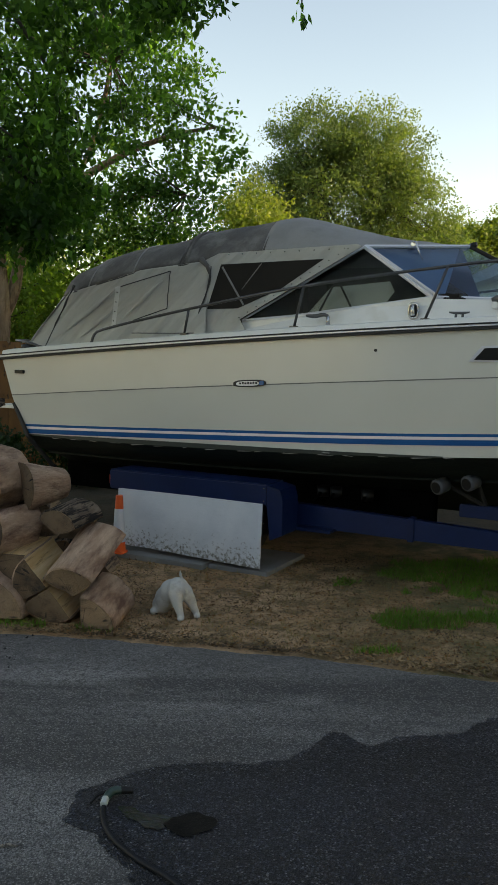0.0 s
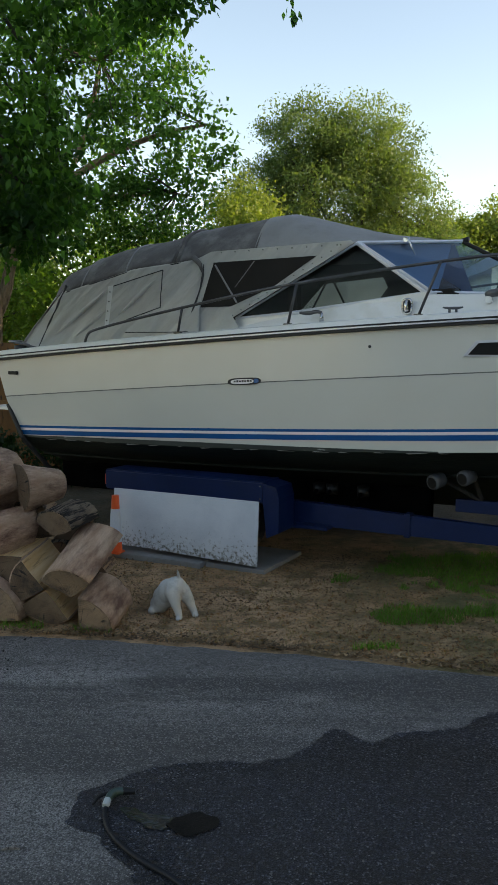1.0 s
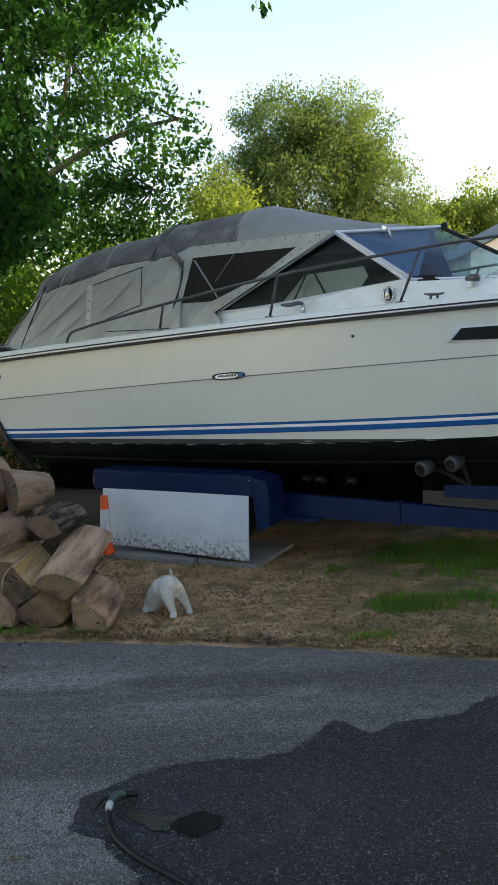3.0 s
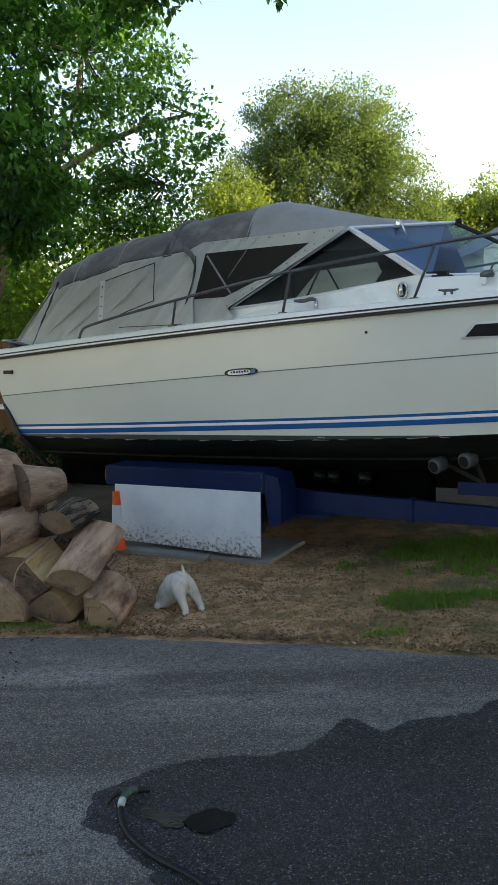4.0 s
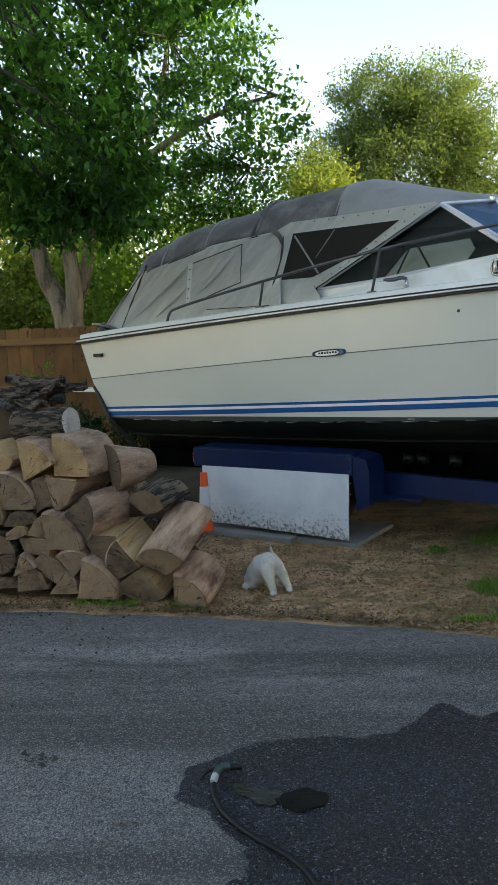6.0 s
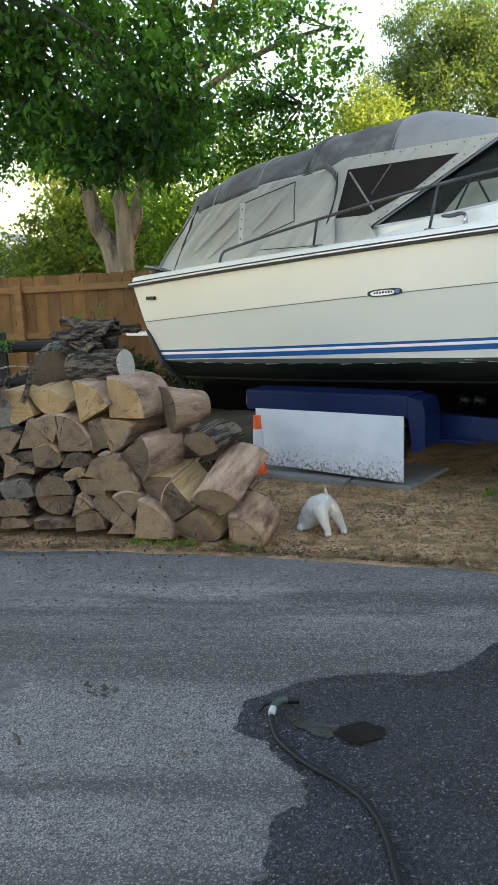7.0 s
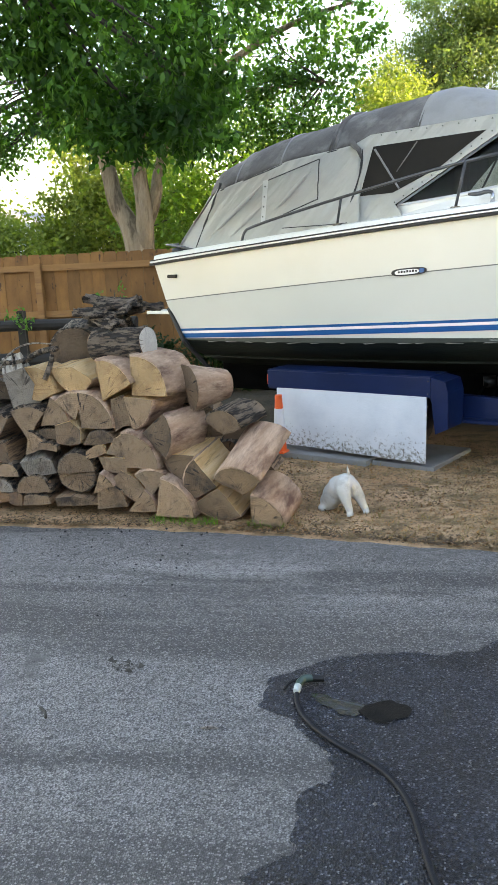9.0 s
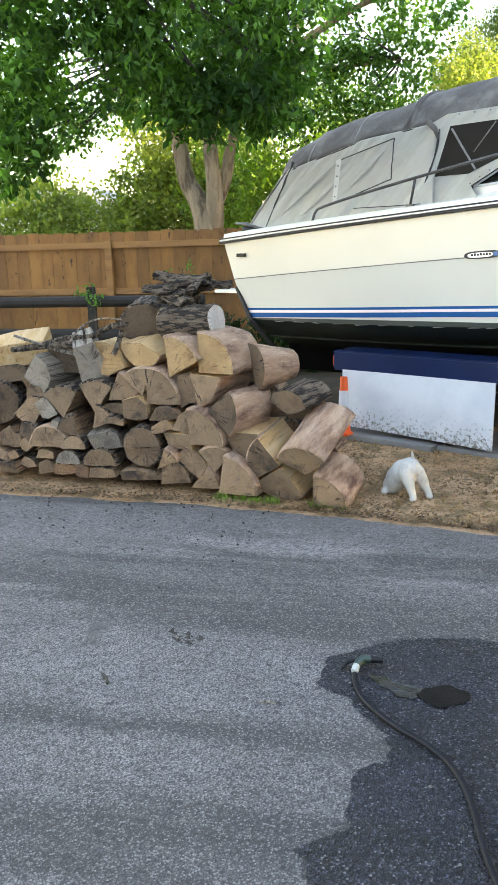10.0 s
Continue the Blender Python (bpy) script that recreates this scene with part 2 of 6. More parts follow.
def grain_mat(name, c1, c2, crack):
    """Sawn end grain: rings round the pith at the local origin, radial checks, grey weathering."""
    m, nt, bs = base_mat(name)
    v = coords(nt, False, (1, 0.02, 1))
    vs = coords(nt, True)
    w = nd(nt, "TexWave", Scale=24.0, Distortion=3.0, Detail=2.0)
    w.wave_type, w.rings_direction = 'RINGS', 'Y'
    nt.links.new(v, w.inputs["Vector"])
    col = mix(nt, noise_fac(nt, vs, 4.0, 0.35, 0.65), c1, c2)
    f = nt.nodes.new("ShaderNodeMath")
    f.operation = 'MULTIPLY'
    f.inputs[1].default_value = 0.34
    nt.links.new(w.outputs["Fac"], f.inputs[0])
    col = mix(nt, f.outputs[0], col, tuple(x * 0.62 for x in c1))
    col = mix(nt, noise_fac(nt, vs, 9.0, 0.50, 0.66, 8), col, crack)
    saw = coords(nt, True, (5, 1, 70))
    col = mix(nt, noise_fac(nt, saw, 1.0, 0.56, 0.80, 3), col, tuple(x * 0.7 for x in c1))
    turn = nt.nodes.new("ShaderNodeMapping")
    turn.inputs["Rotation"].default_value = (radians(90), 0, 0)
    nt.links.new(v, turn.inputs[0])
    rad = nt.nodes.new("ShaderNodeTexGradient")
    rad.gradient_type = 'RADIAL'
    nt.links.new(turn.outputs[0], rad.inputs[0])
    ln = nt.nodes.new("ShaderNodeVectorMath")
    ln.operation = 'LENGTH'
    nt.links.new(v, ln.inputs[0])
    spoke = nt.nodes.new("ShaderNodeCombineXYZ")
    nt.links.new(rad.outputs["Fac"], spoke.inputs[0])
    nt.links.new(ln.outputs["Value"], spoke.inputs[1])
    oi2 = nt.nodes.new("ShaderNodeObjectInfo")
    nt.links.new(oi2.outputs["Random"], spoke.inputs[2])
    sm = nt.nodes.new("ShaderNodeMapping")
    sm.inputs["Scale"].default_value = (62.0, 9.0, 40.0)
    nt.links.new(spoke.outputs[0], sm.inputs[0])
    check = noise_fac(nt, sm.outputs[0], 1.0, 0.60, 0.66, 3, 0.5)
    col = mix(nt, check, col, tuple(x * 0.45 for x in crack))
    col = mix(nt, noise_fac(nt, vs, 60.0, 0.58, 0.82), col, tuple(x * 0.6 for x in c1))
    col = mix(nt, noise_fac(nt, vs, 5.0, 0.45, 0.6), col, tuple(x * 0.72 for x in c2))
    oi = nt.nodes.new("ShaderNodeObjectInfo")
    tone = nt.nodes.new("ShaderNodeMapRange")
    tone.inputs[3].default_value, tone.inputs[4].default_value = 0.45, 1.15
    nt.links.new(oi.outputs["Random"], tone.inputs[0])
    cb = nt.nodes.new("ShaderNodeCombineColor")
    for i in range(3):
        nt.links.new(tone.outputs[0], cb.inputs[i])
    col = mix(nt, 1.0, col, cb.outputs[0], 'MULTIPLY')
    nt.links.new(col, bs.inputs["Base Color"])
    bs.inputs["Roughness"].default_value = 0.85
    b1 = bump(nt, bs, w.outputs["Fac"], 0.35, 0.004)
    bump(nt, bs, noise_fac(nt, vs, 34, 0.3, 0.7), 0.9, 0.012, b1)
    return m


def dirty_board(name, c1, c2, scale, fine, rough, strength):
    """White paint with mildew and splashed dirt thickening towards the foot of the board."""
    m, nt, bs = base_mat(name)
    v = coords(nt, False)
    col = mix(nt, noise_fac(nt, v, scale), c1, c2)
    sep = nt.nodes.new("ShaderNodeSeparateXYZ")
    nt.links.new(v, sep.inputs[0])
    low = nt.nodes.new("ShaderNodeMapRange")
    low.inputs[1].default_value, low.inputs[2].default_value = 0.34, 0.04
    low.inputs[3].default_value, low.inputs[4].default_value = 0.0, 0.26
    nt.links.new(sep.outputs[2], low.inputs[0])
    n = nd(nt, "TexNoise", Scale=34.0, Detail=6.0, Roughness=0.7)
    nt.links.new(v, n.inputs["Vector"])
    add = nt.nodes.new("ShaderNodeMath")
    nt.links.new(low.outputs[0], add.inputs[0])
    nt.links.new(n.outputs["Fac"], add.inputs[1])
    r = nt.nodes.new("ShaderNodeMapRange")
    r.inputs[1].default_value, r.inputs[2].default_value = 0.66, 0.80
    nt.links.new(add.outputs[0], r.inputs[0])
    col = mix(nt, r.outputs[0], col, (0.17, 0.16, 0.135))
    nt.links.new(col, bs.inputs["Base Color"])
    bs.inputs["Roughness"].default_value = rough
    bump(nt, bs, noise_fac(nt, v, fine, 0.3, 0.7), strength, 0.004)
    return m


gelcoat = surf("white_gelcoat", (0.60, 0.592, 0.525), (0.64, 0.632, 0.568), 1.0, 300, 0.2, 0.02, (0.55, 0.535, 0.465), 0.8, 0.55, 0.85)
deck_white = surf("deck_gelcoat", (0.74, 0.73, 0.68), (0.79, 0.78, 0.74), 2.0, 200, 0.3, 0.05, (0.58, 0.55, 0.47), 2.5, 0.56, 0.78)
bottom_paint = surf("black_bottom_paint", (0.006, 0.009, 0.008), (0.015, 0.021, 0.018), 3.0, 40, 0.5, 0.3, (0.05, 0.06, 0.055), 6.0, 0.68, 0.74, stretch=(0.5, 1, 3))
boot_paint = surf("scuffed_green_black_paint", (0.018, 0.026, 0.023), (0.045, 0.056, 0.05), 4.0, 50, 0.45, 0.3, (0.30, 0.33, 0.31), 9.0, 0.63, 0.68, stretch=(0.5, 1, 2.2))
stripe_blue = surf("royal_blue_stripe", (0.002, 0.08, 0.245), (0.003, 0.105, 0.29), 2.0, 100, 0.25, 0.03)
stripe_white = surf("white_stripe", (0.78, 0.78, 0.76), (0.74, 0.74, 0.70), 2.0, 100, 0.25, 0.03)
bottom_paint.node_tree.nodes["Principled BSDF"].inputs["Specular IOR Level"].default_value = 0.2
rubber = surf("black_rubber", (0.008, 0.008, 0.008), (0.014, 0.014, 0.014), 5.0, 80, 0.6, 0.2)
canvas_light = surf("light_grey_canvas", (0.50, 0.49, 0.445), (0.57, 0.56, 0.51), 2.2, 260, 0.9, 0.3, (0.43, 0.415, 0.37), 2.6, 0.55, 0.8, translucent=0.15, folds=0.9)
canvas_dark = surf("dark_grey_canvas", (0.075, 0.069, 0.063), (0.13, 0.12, 0.11), 3.0, 220, 0.92, 0.4, (0.22, 0.205, 0.19), 3.2, 0.48, 0.70, folds=0.5)
canvas_mid = surf("pale_grey_canvas", (0.23, 0.224, 0.213), (0.31, 0.302, 0.288), 3.0, 220, 0.9, 0.3, (0.16, 0.152, 0.142), 3.0, 0.52, 0.8)
mesh_cabin_dark = surf("dark_mesh_and_cabin_shade", (0.020, 0.018, 0.016), (0.03, 0.027, 0.023), 2.0, 300, 0.75, 0.2)
mesh_cabin_dark.node_tree.nodes["Principled BSDF"].inputs["Specular IOR Level"].default_value = 0.1
seam_dark = surf("black_zip", (0.02, 0.02, 0.02), (0.05, 0.05, 0.05), 10, 100, 0.7, 0.3)
steel = surf("stainless_steel", (0.5, 0.5, 0.5), (0.6, 0.6, 0.6), 6, 120, 0.22, 0.05, metal=1.0)
rail_steel = surf("dull_steel_tube", (0.07, 0.07, 0.07), (0.12, 0.12, 0.12), 6, 120, 0.30, 0.05, metal=0.8)
alu = surf("aluminium_frame", (0.62, 0.63, 0.66), (0.7, 0.71, 0.74), 6, 120, 0.35, 0.05, metal=0.3)
tinted = glass_mat("dark_tinted_glass", (0.46, 0.50, 0.47), 0.03, 1.25)
clear_glass = glass_mat("windshield_glass", (0.62, 0.80, 0.86), 0.03, 1.7)
inner_panel_blue = surf("plain_blue_panel", (0.10, 0.21, 0.40), (0.13, 0.25, 0.46), 3, 120, 0.5, 0.1)
trailer_blue = surf("navy_trailer_paint", (0.0015, 0.0115, 0.052), (0.0025, 0.016, 0.07), 3, 60, 0.42, 0.2, (0.16, 0.17, 0.22), 14, 0.72, 0.76)
trailer_blue.node_tree.nodes["Principled BSDF"].inputs["Specular IOR Level"].default_value = 0.25
# sheenless near-black that paints the shade under the hull onto trailer parts
under_hull_black = surf("under_hull_shade_black", (0.002, 0.002, 0.002), (0.004, 0.004, 0.004), 5, 90, 1.0, 0.2)
under_hull_black.node_tree.nodes["Principled BSDF"].inputs["Specular IOR Level"].default_value = 0.0
seam_grey = surf("grey_hull_crease", (0.10, 0.10, 0.09), (0.16, 0.16, 0.145), 5, 90, 0.6, 0.1)
black_void = surf("black_plastic", (0.008, 0.008, 0.008), (0.014, 0.014, 0.014), 5, 90, 0.4, 0.1)
black_void.node_tree.nodes["Principled BSDF"].inputs["Specular IOR Level"].default_value = 0.25
tyre_mat = surf("tyre_rubber", (0.02, 0.02, 0.02), (0.03, 0.03, 0.03), 6, 90, 0.8, 0.4)
roller_grey = surf("grey_roller_rubber", (0.055, 0.06, 0.07), (0.085, 0.09, 0.10), 6, 90, 0.6, 0.2)
board_white = dirty_board("peeling_white_paint", (0.52, 0.56, 0.60), (0.64, 0.67, 0.70), 3, 60, 0.6, 0.25)
concrete = surf("grey_concrete", (0.19, 0.187, 0.18), (0.26, 0.255, 0.245), 3, 70, 0.9, 0.4, (0.18, 0.17, 0.15), 2.5, 0.55, 0.7)
orange = surf("orange_plastic", (0.85, 0.10, 0.02), (0.9, 0.13, 0.03), 3, 80, 0.45, 0.1)
collar_white = surf("white_reflective_collar", (0.52, 0.55, 0.60), (0.6, 0.62, 0.66), 3, 80, 0.35, 0.1)
statue_white = surf("painted_white_resin", (0.46, 0.45, 0.41), (0.54, 0.53, 0.49), 6, 90, 0.6, 0.4, (0.30, 0.28, 0.23), 9, 0.55, 0.75)
cedar = surf("cedar_boards", (0.165, 0.068, 0.014), (0.27, 0.122, 0.03), 0.8, 30, 0.75, 0.3, (0.045, 0.018, 0.007), 2.0, 0.61, 0.66, stretch=(6, 6, 2.6), vary=0.24)
cedar_rail = surf("cedar_rails", (0.22, 0.10, 0.03), (0.30, 0.15, 0.05), 1.2, 30, 0.75, 0.3, (0.16, 0.07, 0.03), 2.0, 0.60, 0.7, stretch=(0.8, 7, 7))
dark_iron = surf("dark_rusted_iron", (0.012, 0.011, 0.010), (0.022, 0.019, 0.016), 4, 60, 0.9, 0.4)
hose_black = surf("black_hose_rubber", (0.006, 0.007, 0.009), (0.011, 0.012, 0.016), 8, 120, 0.5, 0.2)
hose_black.node_tree.nodes["Principled BSDF"].inputs["Specular IOR Level"].default_value = 0.16
nozzle_green = surf("dark_green_plastic", (0.012, 0.04, 0.032), (0.02, 0.055, 0.045), 8, 120, 0.35, 0.1)
nozzle_pale = surf("pale_connector_plastic", (0.34, 0.39, 0.38), (0.42, 0.47, 0.45), 8, 120, 0.35, 0.1)
house_white = surf("white_siding", (0.68, 0.69, 0.70), (0.74, 0.75, 0.76), 2, 40, 0.6, 0.2)
roof_grey = surf("grey_shingles", (0.40, 0.41, 0.43), (0.48, 0.49, 0.5), 3, 40, 0.85, 0.4, stretch=(1, 1, 3))
asphalt = asphalt_mat("dry_asphalt", False)
asphalt_wet = asphalt_mat("wet_asphalt", True)
earth = ground_mat()
puddle_mat = surf("dark_puddle_water", (0.003, 0.003, 0.003), (0.006, 0.006, 0.006), 4, 6, 0.02, 0.3, dist=0.02)
puddle_dark = surf("muddy_puddle_floor", (0.006, 0.005, 0.004), (0.016, 0.013, 0.010), 9, 60, 0.5, 0.4)
puddle_dark.node_tree.nodes["Principled BSDF"].inputs["Specular IOR Level"].default_value = 0.08
puddle_mat.node_tree.nodes["Principled BSDF"].inputs["Specular IOR Level"].default_value = 0.5
grain_grey = grain_mat("weathered_end_grain", (0.195, 0.12, 0.07), (0.36, 0.235, 0.14), (0.07, 0.048, 0.034))
grain_tan = grain_mat("tan_end_grain", (0.42, 0.245, 0.105), (0.54, 0.34, 0.165), (0.26, 0.145, 0.068))
grain_pale = grain_mat("pale_grey_end_grain", (0.33, 0.275, 0.215), (0.44, 0.38, 0.31), (0.19, 0.15, 0.115))
grain_white = grain_mat("bleached_end_grain", (0.56, 0.52, 0.46), (0.64, 0.60, 0.54), (0.42, 0.38, 0.33))
grain_red = grain_mat("reddish_end_grain", (0.36, 0.18, 0.09), (0.42, 0.24, 0.13), (0.2, 0.12, 0.08))
split_fresh = surf("fresh_split_wood", (0.78, 0.46, 0.19), (0.92, 0.67, 0.38), 2.5, 26, 0.8, 1.0, (0.32, 0.14, 0.05), 4, 0.56, 0.68, stretch=(8, 0.6, 8), dist=0.014)
split_old = surf("weathered_split_wood", (0.33, 0.195, 0.105), (0.52, 0.34, 0.21), 2.5, 24, 0.85, 1.0, (0.085, 0.048, 0.03), 5, 0.48, 0.60, stretch=(8, 0.6, 8), dist=0.014)
split_pale = surf("bleached_split_wood", (0.40, 0.345, 0.28), (0.54, 0.475, 0.40), 2.5, 22, 0.85, 1.0, (0.11, 0.085, 0.066), 5, 0.48, 0.60, stretch=(8, 0.5, 8), dist=0.02)
bark_smooth = surf("smooth_pinkish_bark", (0.47, 0.285, 0.185), (0.72, 0.505, 0.365), 5.0, 30, 0.88, 1.0, (0.19, 0.095, 0.066), 3.6, 0.49, 0.68, stretch=(2.8, 0.8, 2.8), dist=0.018)
bark_rough = surf("furrowed_grey_bark", (0.15, 0.103, 0.07), (0.32, 0.245, 0.18), 8.0, 26, 0.9, 1.0, (0.022, 0.016, 0.012), 14, 0.46, 0.54, stretch=(2.6, 0.5, 2.6), dist=0.04)
trunk_bark = surf("pale_tree_bark", (0.20, 0.148, 0.095), (0.35, 0.275, 0.19), 2.2, 20, 0.9, 1.0, (0.11, 0.08, 0.05), 3, 0.50, 0.62, stretch=(2, 2, 0.45), dist=0.03)
twig_bark = surf("dark_twig_bark", (0.035, 0.030, 0.024), (0.06, 0.052, 0.04), 4, 30, 0.9, 0.5)
litter_mat = leaf_mat("dead_leaf_litter", (0.05, 0.026, 0.012), (0.46, 0.30, 0.16), 0.05)
litter_brown = leaf_mat("orange_brown_leaves", (0.14, 0.06, 0.02), (0.50, 0.25, 0.09), 0.05)
straw_mat = leaf_mat("dry_grass", (0.20, 0.15, 0.055), (0.34, 0.26, 0.12), 0.15)
grass_mat = leaf_mat("green_grass", (0.085, 0.20, 0.022), (0.17, 0.31, 0.045), 0.35)
leaf_near = leaf_mat("broad_green_leaves", (0.020, 0.075, 0.017), (0.165, 0.40, 0.085), 0.55)
leaf_mid = leaf_mat("green_tree_leaves", (0.034, 0.112, 0.028), (0.17, 0.375, 0.10), 0.55)
leaf_light = leaf_mat("light_green_leaves", (0.10, 0.21, 0.045), (0.22, 0.34, 0.075), 0.5)
leaf_far = leaf_mat("far_tree_leaves", (0.12, 0.195, 0.085), (0.225, 0.28, 0.11), 0.5)
# leaf colour darkened to stand in for shade at the fence foot
leaf_shade = leaf_mat("shaded_shrub_leaves", (0.012, 0.038, 0.012), (0.032, 0.085, 0.022), 0.3)
leaf_yellow = leaf_mat("yellow_green_leaves", (0.15, 0.22, 0.055), (0.30, 0.345, 0.10), 0.5)


# ---- builders ----
def mesh_ob(name, bm, mats, parent=None, smooth=False):
    me = bpy.data.meshes.new(name)
    bm.to_mesh(me)
    bm.free()
    for m in mats if isinstance(mats, (list, tuple)) else (mats,):
        me.materials.append(m)
    if smooth:
        for p in me.polygons:
            p.use_smooth = True
    ob = new(name, me)
    ob.parent = parent
    return ob


def part(name, bm, material, parent, label="", smooth=False):
    ob = mesh_ob(name, bm, material, parent, smooth)
    return tagged(ob, label) if label else ob


def thing(name, m, label, category, group="", kind=""):
    ob = new(name)
    ob.empty_display_size = 0.1
    ob.matrix_world = m
    return tagged(ob, label, category, group, kind)


def box_bm(x0, x1, y0, y1, z0, z1, bevel=0.0, bm=None):
    own = bmesh.new()
    bmesh.ops.create_cube(own, size=1)
    for v in own.verts:
        v.co = Vector((x0 if v.co.x < 0 else x1, y0 if v.co.y < 0 else y1, z0 if v.co.z < 0 else z1))
    if bevel:
        bmesh.ops.bevel(own, geom=own.edges[:], offset=bevel, segments=2, affect='EDGES')
    return own


def plate_bm(pts, axis_n, thick):
    """A flat plate in the (s, z) plane at n, extruded by thick along +n."""
    bm = bmesh.new()
    f = [bm.verts.new((s, axis_n, z)) for s, z in pts]
    b = [bm.verts.new((s, axis_n + thick, z)) for s, z in pts]
    bm.faces.new(f)
    bm.faces.new(b[::-1])
    for i in range(len(pts)):
        j = (i + 1) % len(pts)
        bm.faces.new((f[j], f[i], b[i], b[j]))
    bmesh.ops.recalc_face_normals(bm, faces=bm.faces[:])
    return bm


def grid_bm(fn, us, vs, thick=0.0):
    bm = bmesh.new()
    g = [[bm.verts.new(fn(u, v)) for v in vs] for u in us]
    for i in range(len(us) - 1):
        for j in range(len(vs) - 1):
            bm.faces.new((g[i][j], g[i + 1][j], g[i + 1][j + 1], g[i][j + 1]))
    if thick:
        bmesh.ops.recalc_face_normals(bm, faces=bm.faces[:])
        bmesh.ops.solidify(bm, geom=bm.faces[:], thickness=thick)
    return bm


def tube_bm(pts, radii, sides=8, bm=None, smooth_steps=0):
    """A tube along points, its ends capped."""
    bm = bm or bmesh.new()
    pts = [Vector(p) for p in pts]
    for _ in range(smooth_steps):
        out = [pts[0]]
        for a, b in zip(pts, pts[1:]):
            out += [a.lerp(b, 0.25), a.lerp(b, 0.75)]
        pts = out + [pts[-1]]
    n = len(pts)
    if isinstance(radii, (int, float)):
        radii = [radii] * n
    elif len(radii) != n:
        radii = list(np.interp(np.linspace(0, 1, n), np.linspace(0, 1, len(radii)), radii))
    up = Vector((0.13, 0.31, 0.94)).normalized()
    rings = []
    for i, p in enumerate(pts):
        d = (pts[min(i + 1, n - 1)] - pts[max(i - 1, 0)]).normalized()
        a = d.cross(up)
        if a.length < 0.1:
            a = d.cross(Vector((1, 0, 0)))
        a.normalize()
        b = d.cross(a)
        rings.append([bm.verts.new(p + (a * math.cos(q) + b * math.sin(q)) * radii[i]) for q in (2 * math.pi * k / sides for k in range(sides))])
    for r0, r1 in zip(rings, rings[1:]):
        for k in range(sides):
            bm.faces.new((r0[k], r0[(k + 1) % sides], r1[(k + 1) % sides], r1[k]))
    bm.faces.new(rings[0][::-1])
    bm.faces.new(rings[-1])
    return bm


def arrays_ob(name, verts, quads, material, parent=None):
    me = bpy.data.meshes.new(name)
    k = quads.shape[1]
    me.vertices.add(len(verts))
    me.vertices.foreach_set("co", np.ascontiguousarray(verts, dtype=np.float32).ravel())
    me.loops.add(quads.size)
    me.loops.foreach_set("vertex_index", quads.astype(np.int32).ravel())
    me.polygons.add(len(quads))
    me.polygons.foreach_set("loop_start", np.arange(0, quads.size, k, dtype=np.int32))
    me.update(calc_edges=True)
    me.materials.append(material)
    ob = new(name, me)
    ob.parent = parent
    return ob


def leaf_arrays(pos, size, rng, droop=0.5, slim=0.5, fold=0.25):
    """Folded leaf blades at the given places: two quads each, sharing the midrib."""
    n = len(pos)
    d = rng.normal(size=(n, 3))
    d[:, 2] -= droop * 1.6
    d /= np.linalg.norm(d, axis=1)[:, None]
    a = np.cross(d, np.array([0.0, 0.0, 1.0]) + rng.normal(size=(n, 3)) * 0.55)
    a /= np.linalg.norm(a, axis=1)[:, None]
    nrm = np.cross(d, a)
    s = (size * rng.uniform(0.6, 1.25, n))[:, None]
    w = s * slim * 0.5
    v = np.empty((n, 6, 3))
    v[:, 0] = pos
    v[:, 1] = pos + d * s * 0.4 + a * w + nrm * w * fold
    v[:, 2] = pos + d * s
    v[:, 3] = pos + d * s * 0.4 - a * w + nrm * w * fold
    v[:, 4] = pos + d * s * 0.5
    v[:, 5] = pos + d * s * 0.5
    v = v[:, :4]
    q = np.arange(n * 4).reshape(n, 4)
    tri = np.concatenate([q[:, [0, 1, 2]], q[:, [0, 2, 3]]])
    return v.reshape(-1, 3), tri


def clumps(rng, center, radii, n_clumps, per, sigma, shell=0.55, floor=None):
    """Leaf places in uneven clumps inside an ellipsoid."""
    u = rng.normal(size=(n_clumps, 3))
    u /= np.linalg.norm(u, axis=1)[:, None]
    r = rng.uniform(shell ** 3, 1, n_clumps) ** (1 / 3)
    bumpy = 1 + 0.22 * np.sin(u[:, 0] * 5.1 + u[:, 2] * 4.3 + center[0]) * np.cos(u[:, 1] * 4.7 + u[:, 2] * 3.1)
    c = np.array(center) + u * np.array(radii) * (r * bumpy)[:, None]
    if floor is not None:
        c = c[c[:, 2] > floor]
    k = rng.poisson(per, len(c))
    idx = np.repeat(np.arange(len(c)), k)
    spread = sigma * rng.uniform(0.6, 1.4, len(c))
    d = rng.normal(size=(len(idx), 3))
    d *= (rng.uniform(0.05, 1, len(idx)) ** 0.45 / np.linalg.norm(d, axis=1))[:, None]
    p = c[idx] + d * 1.7 * spread[idx][:, None] * np.array([1, 1, 0.6])
    return c, p


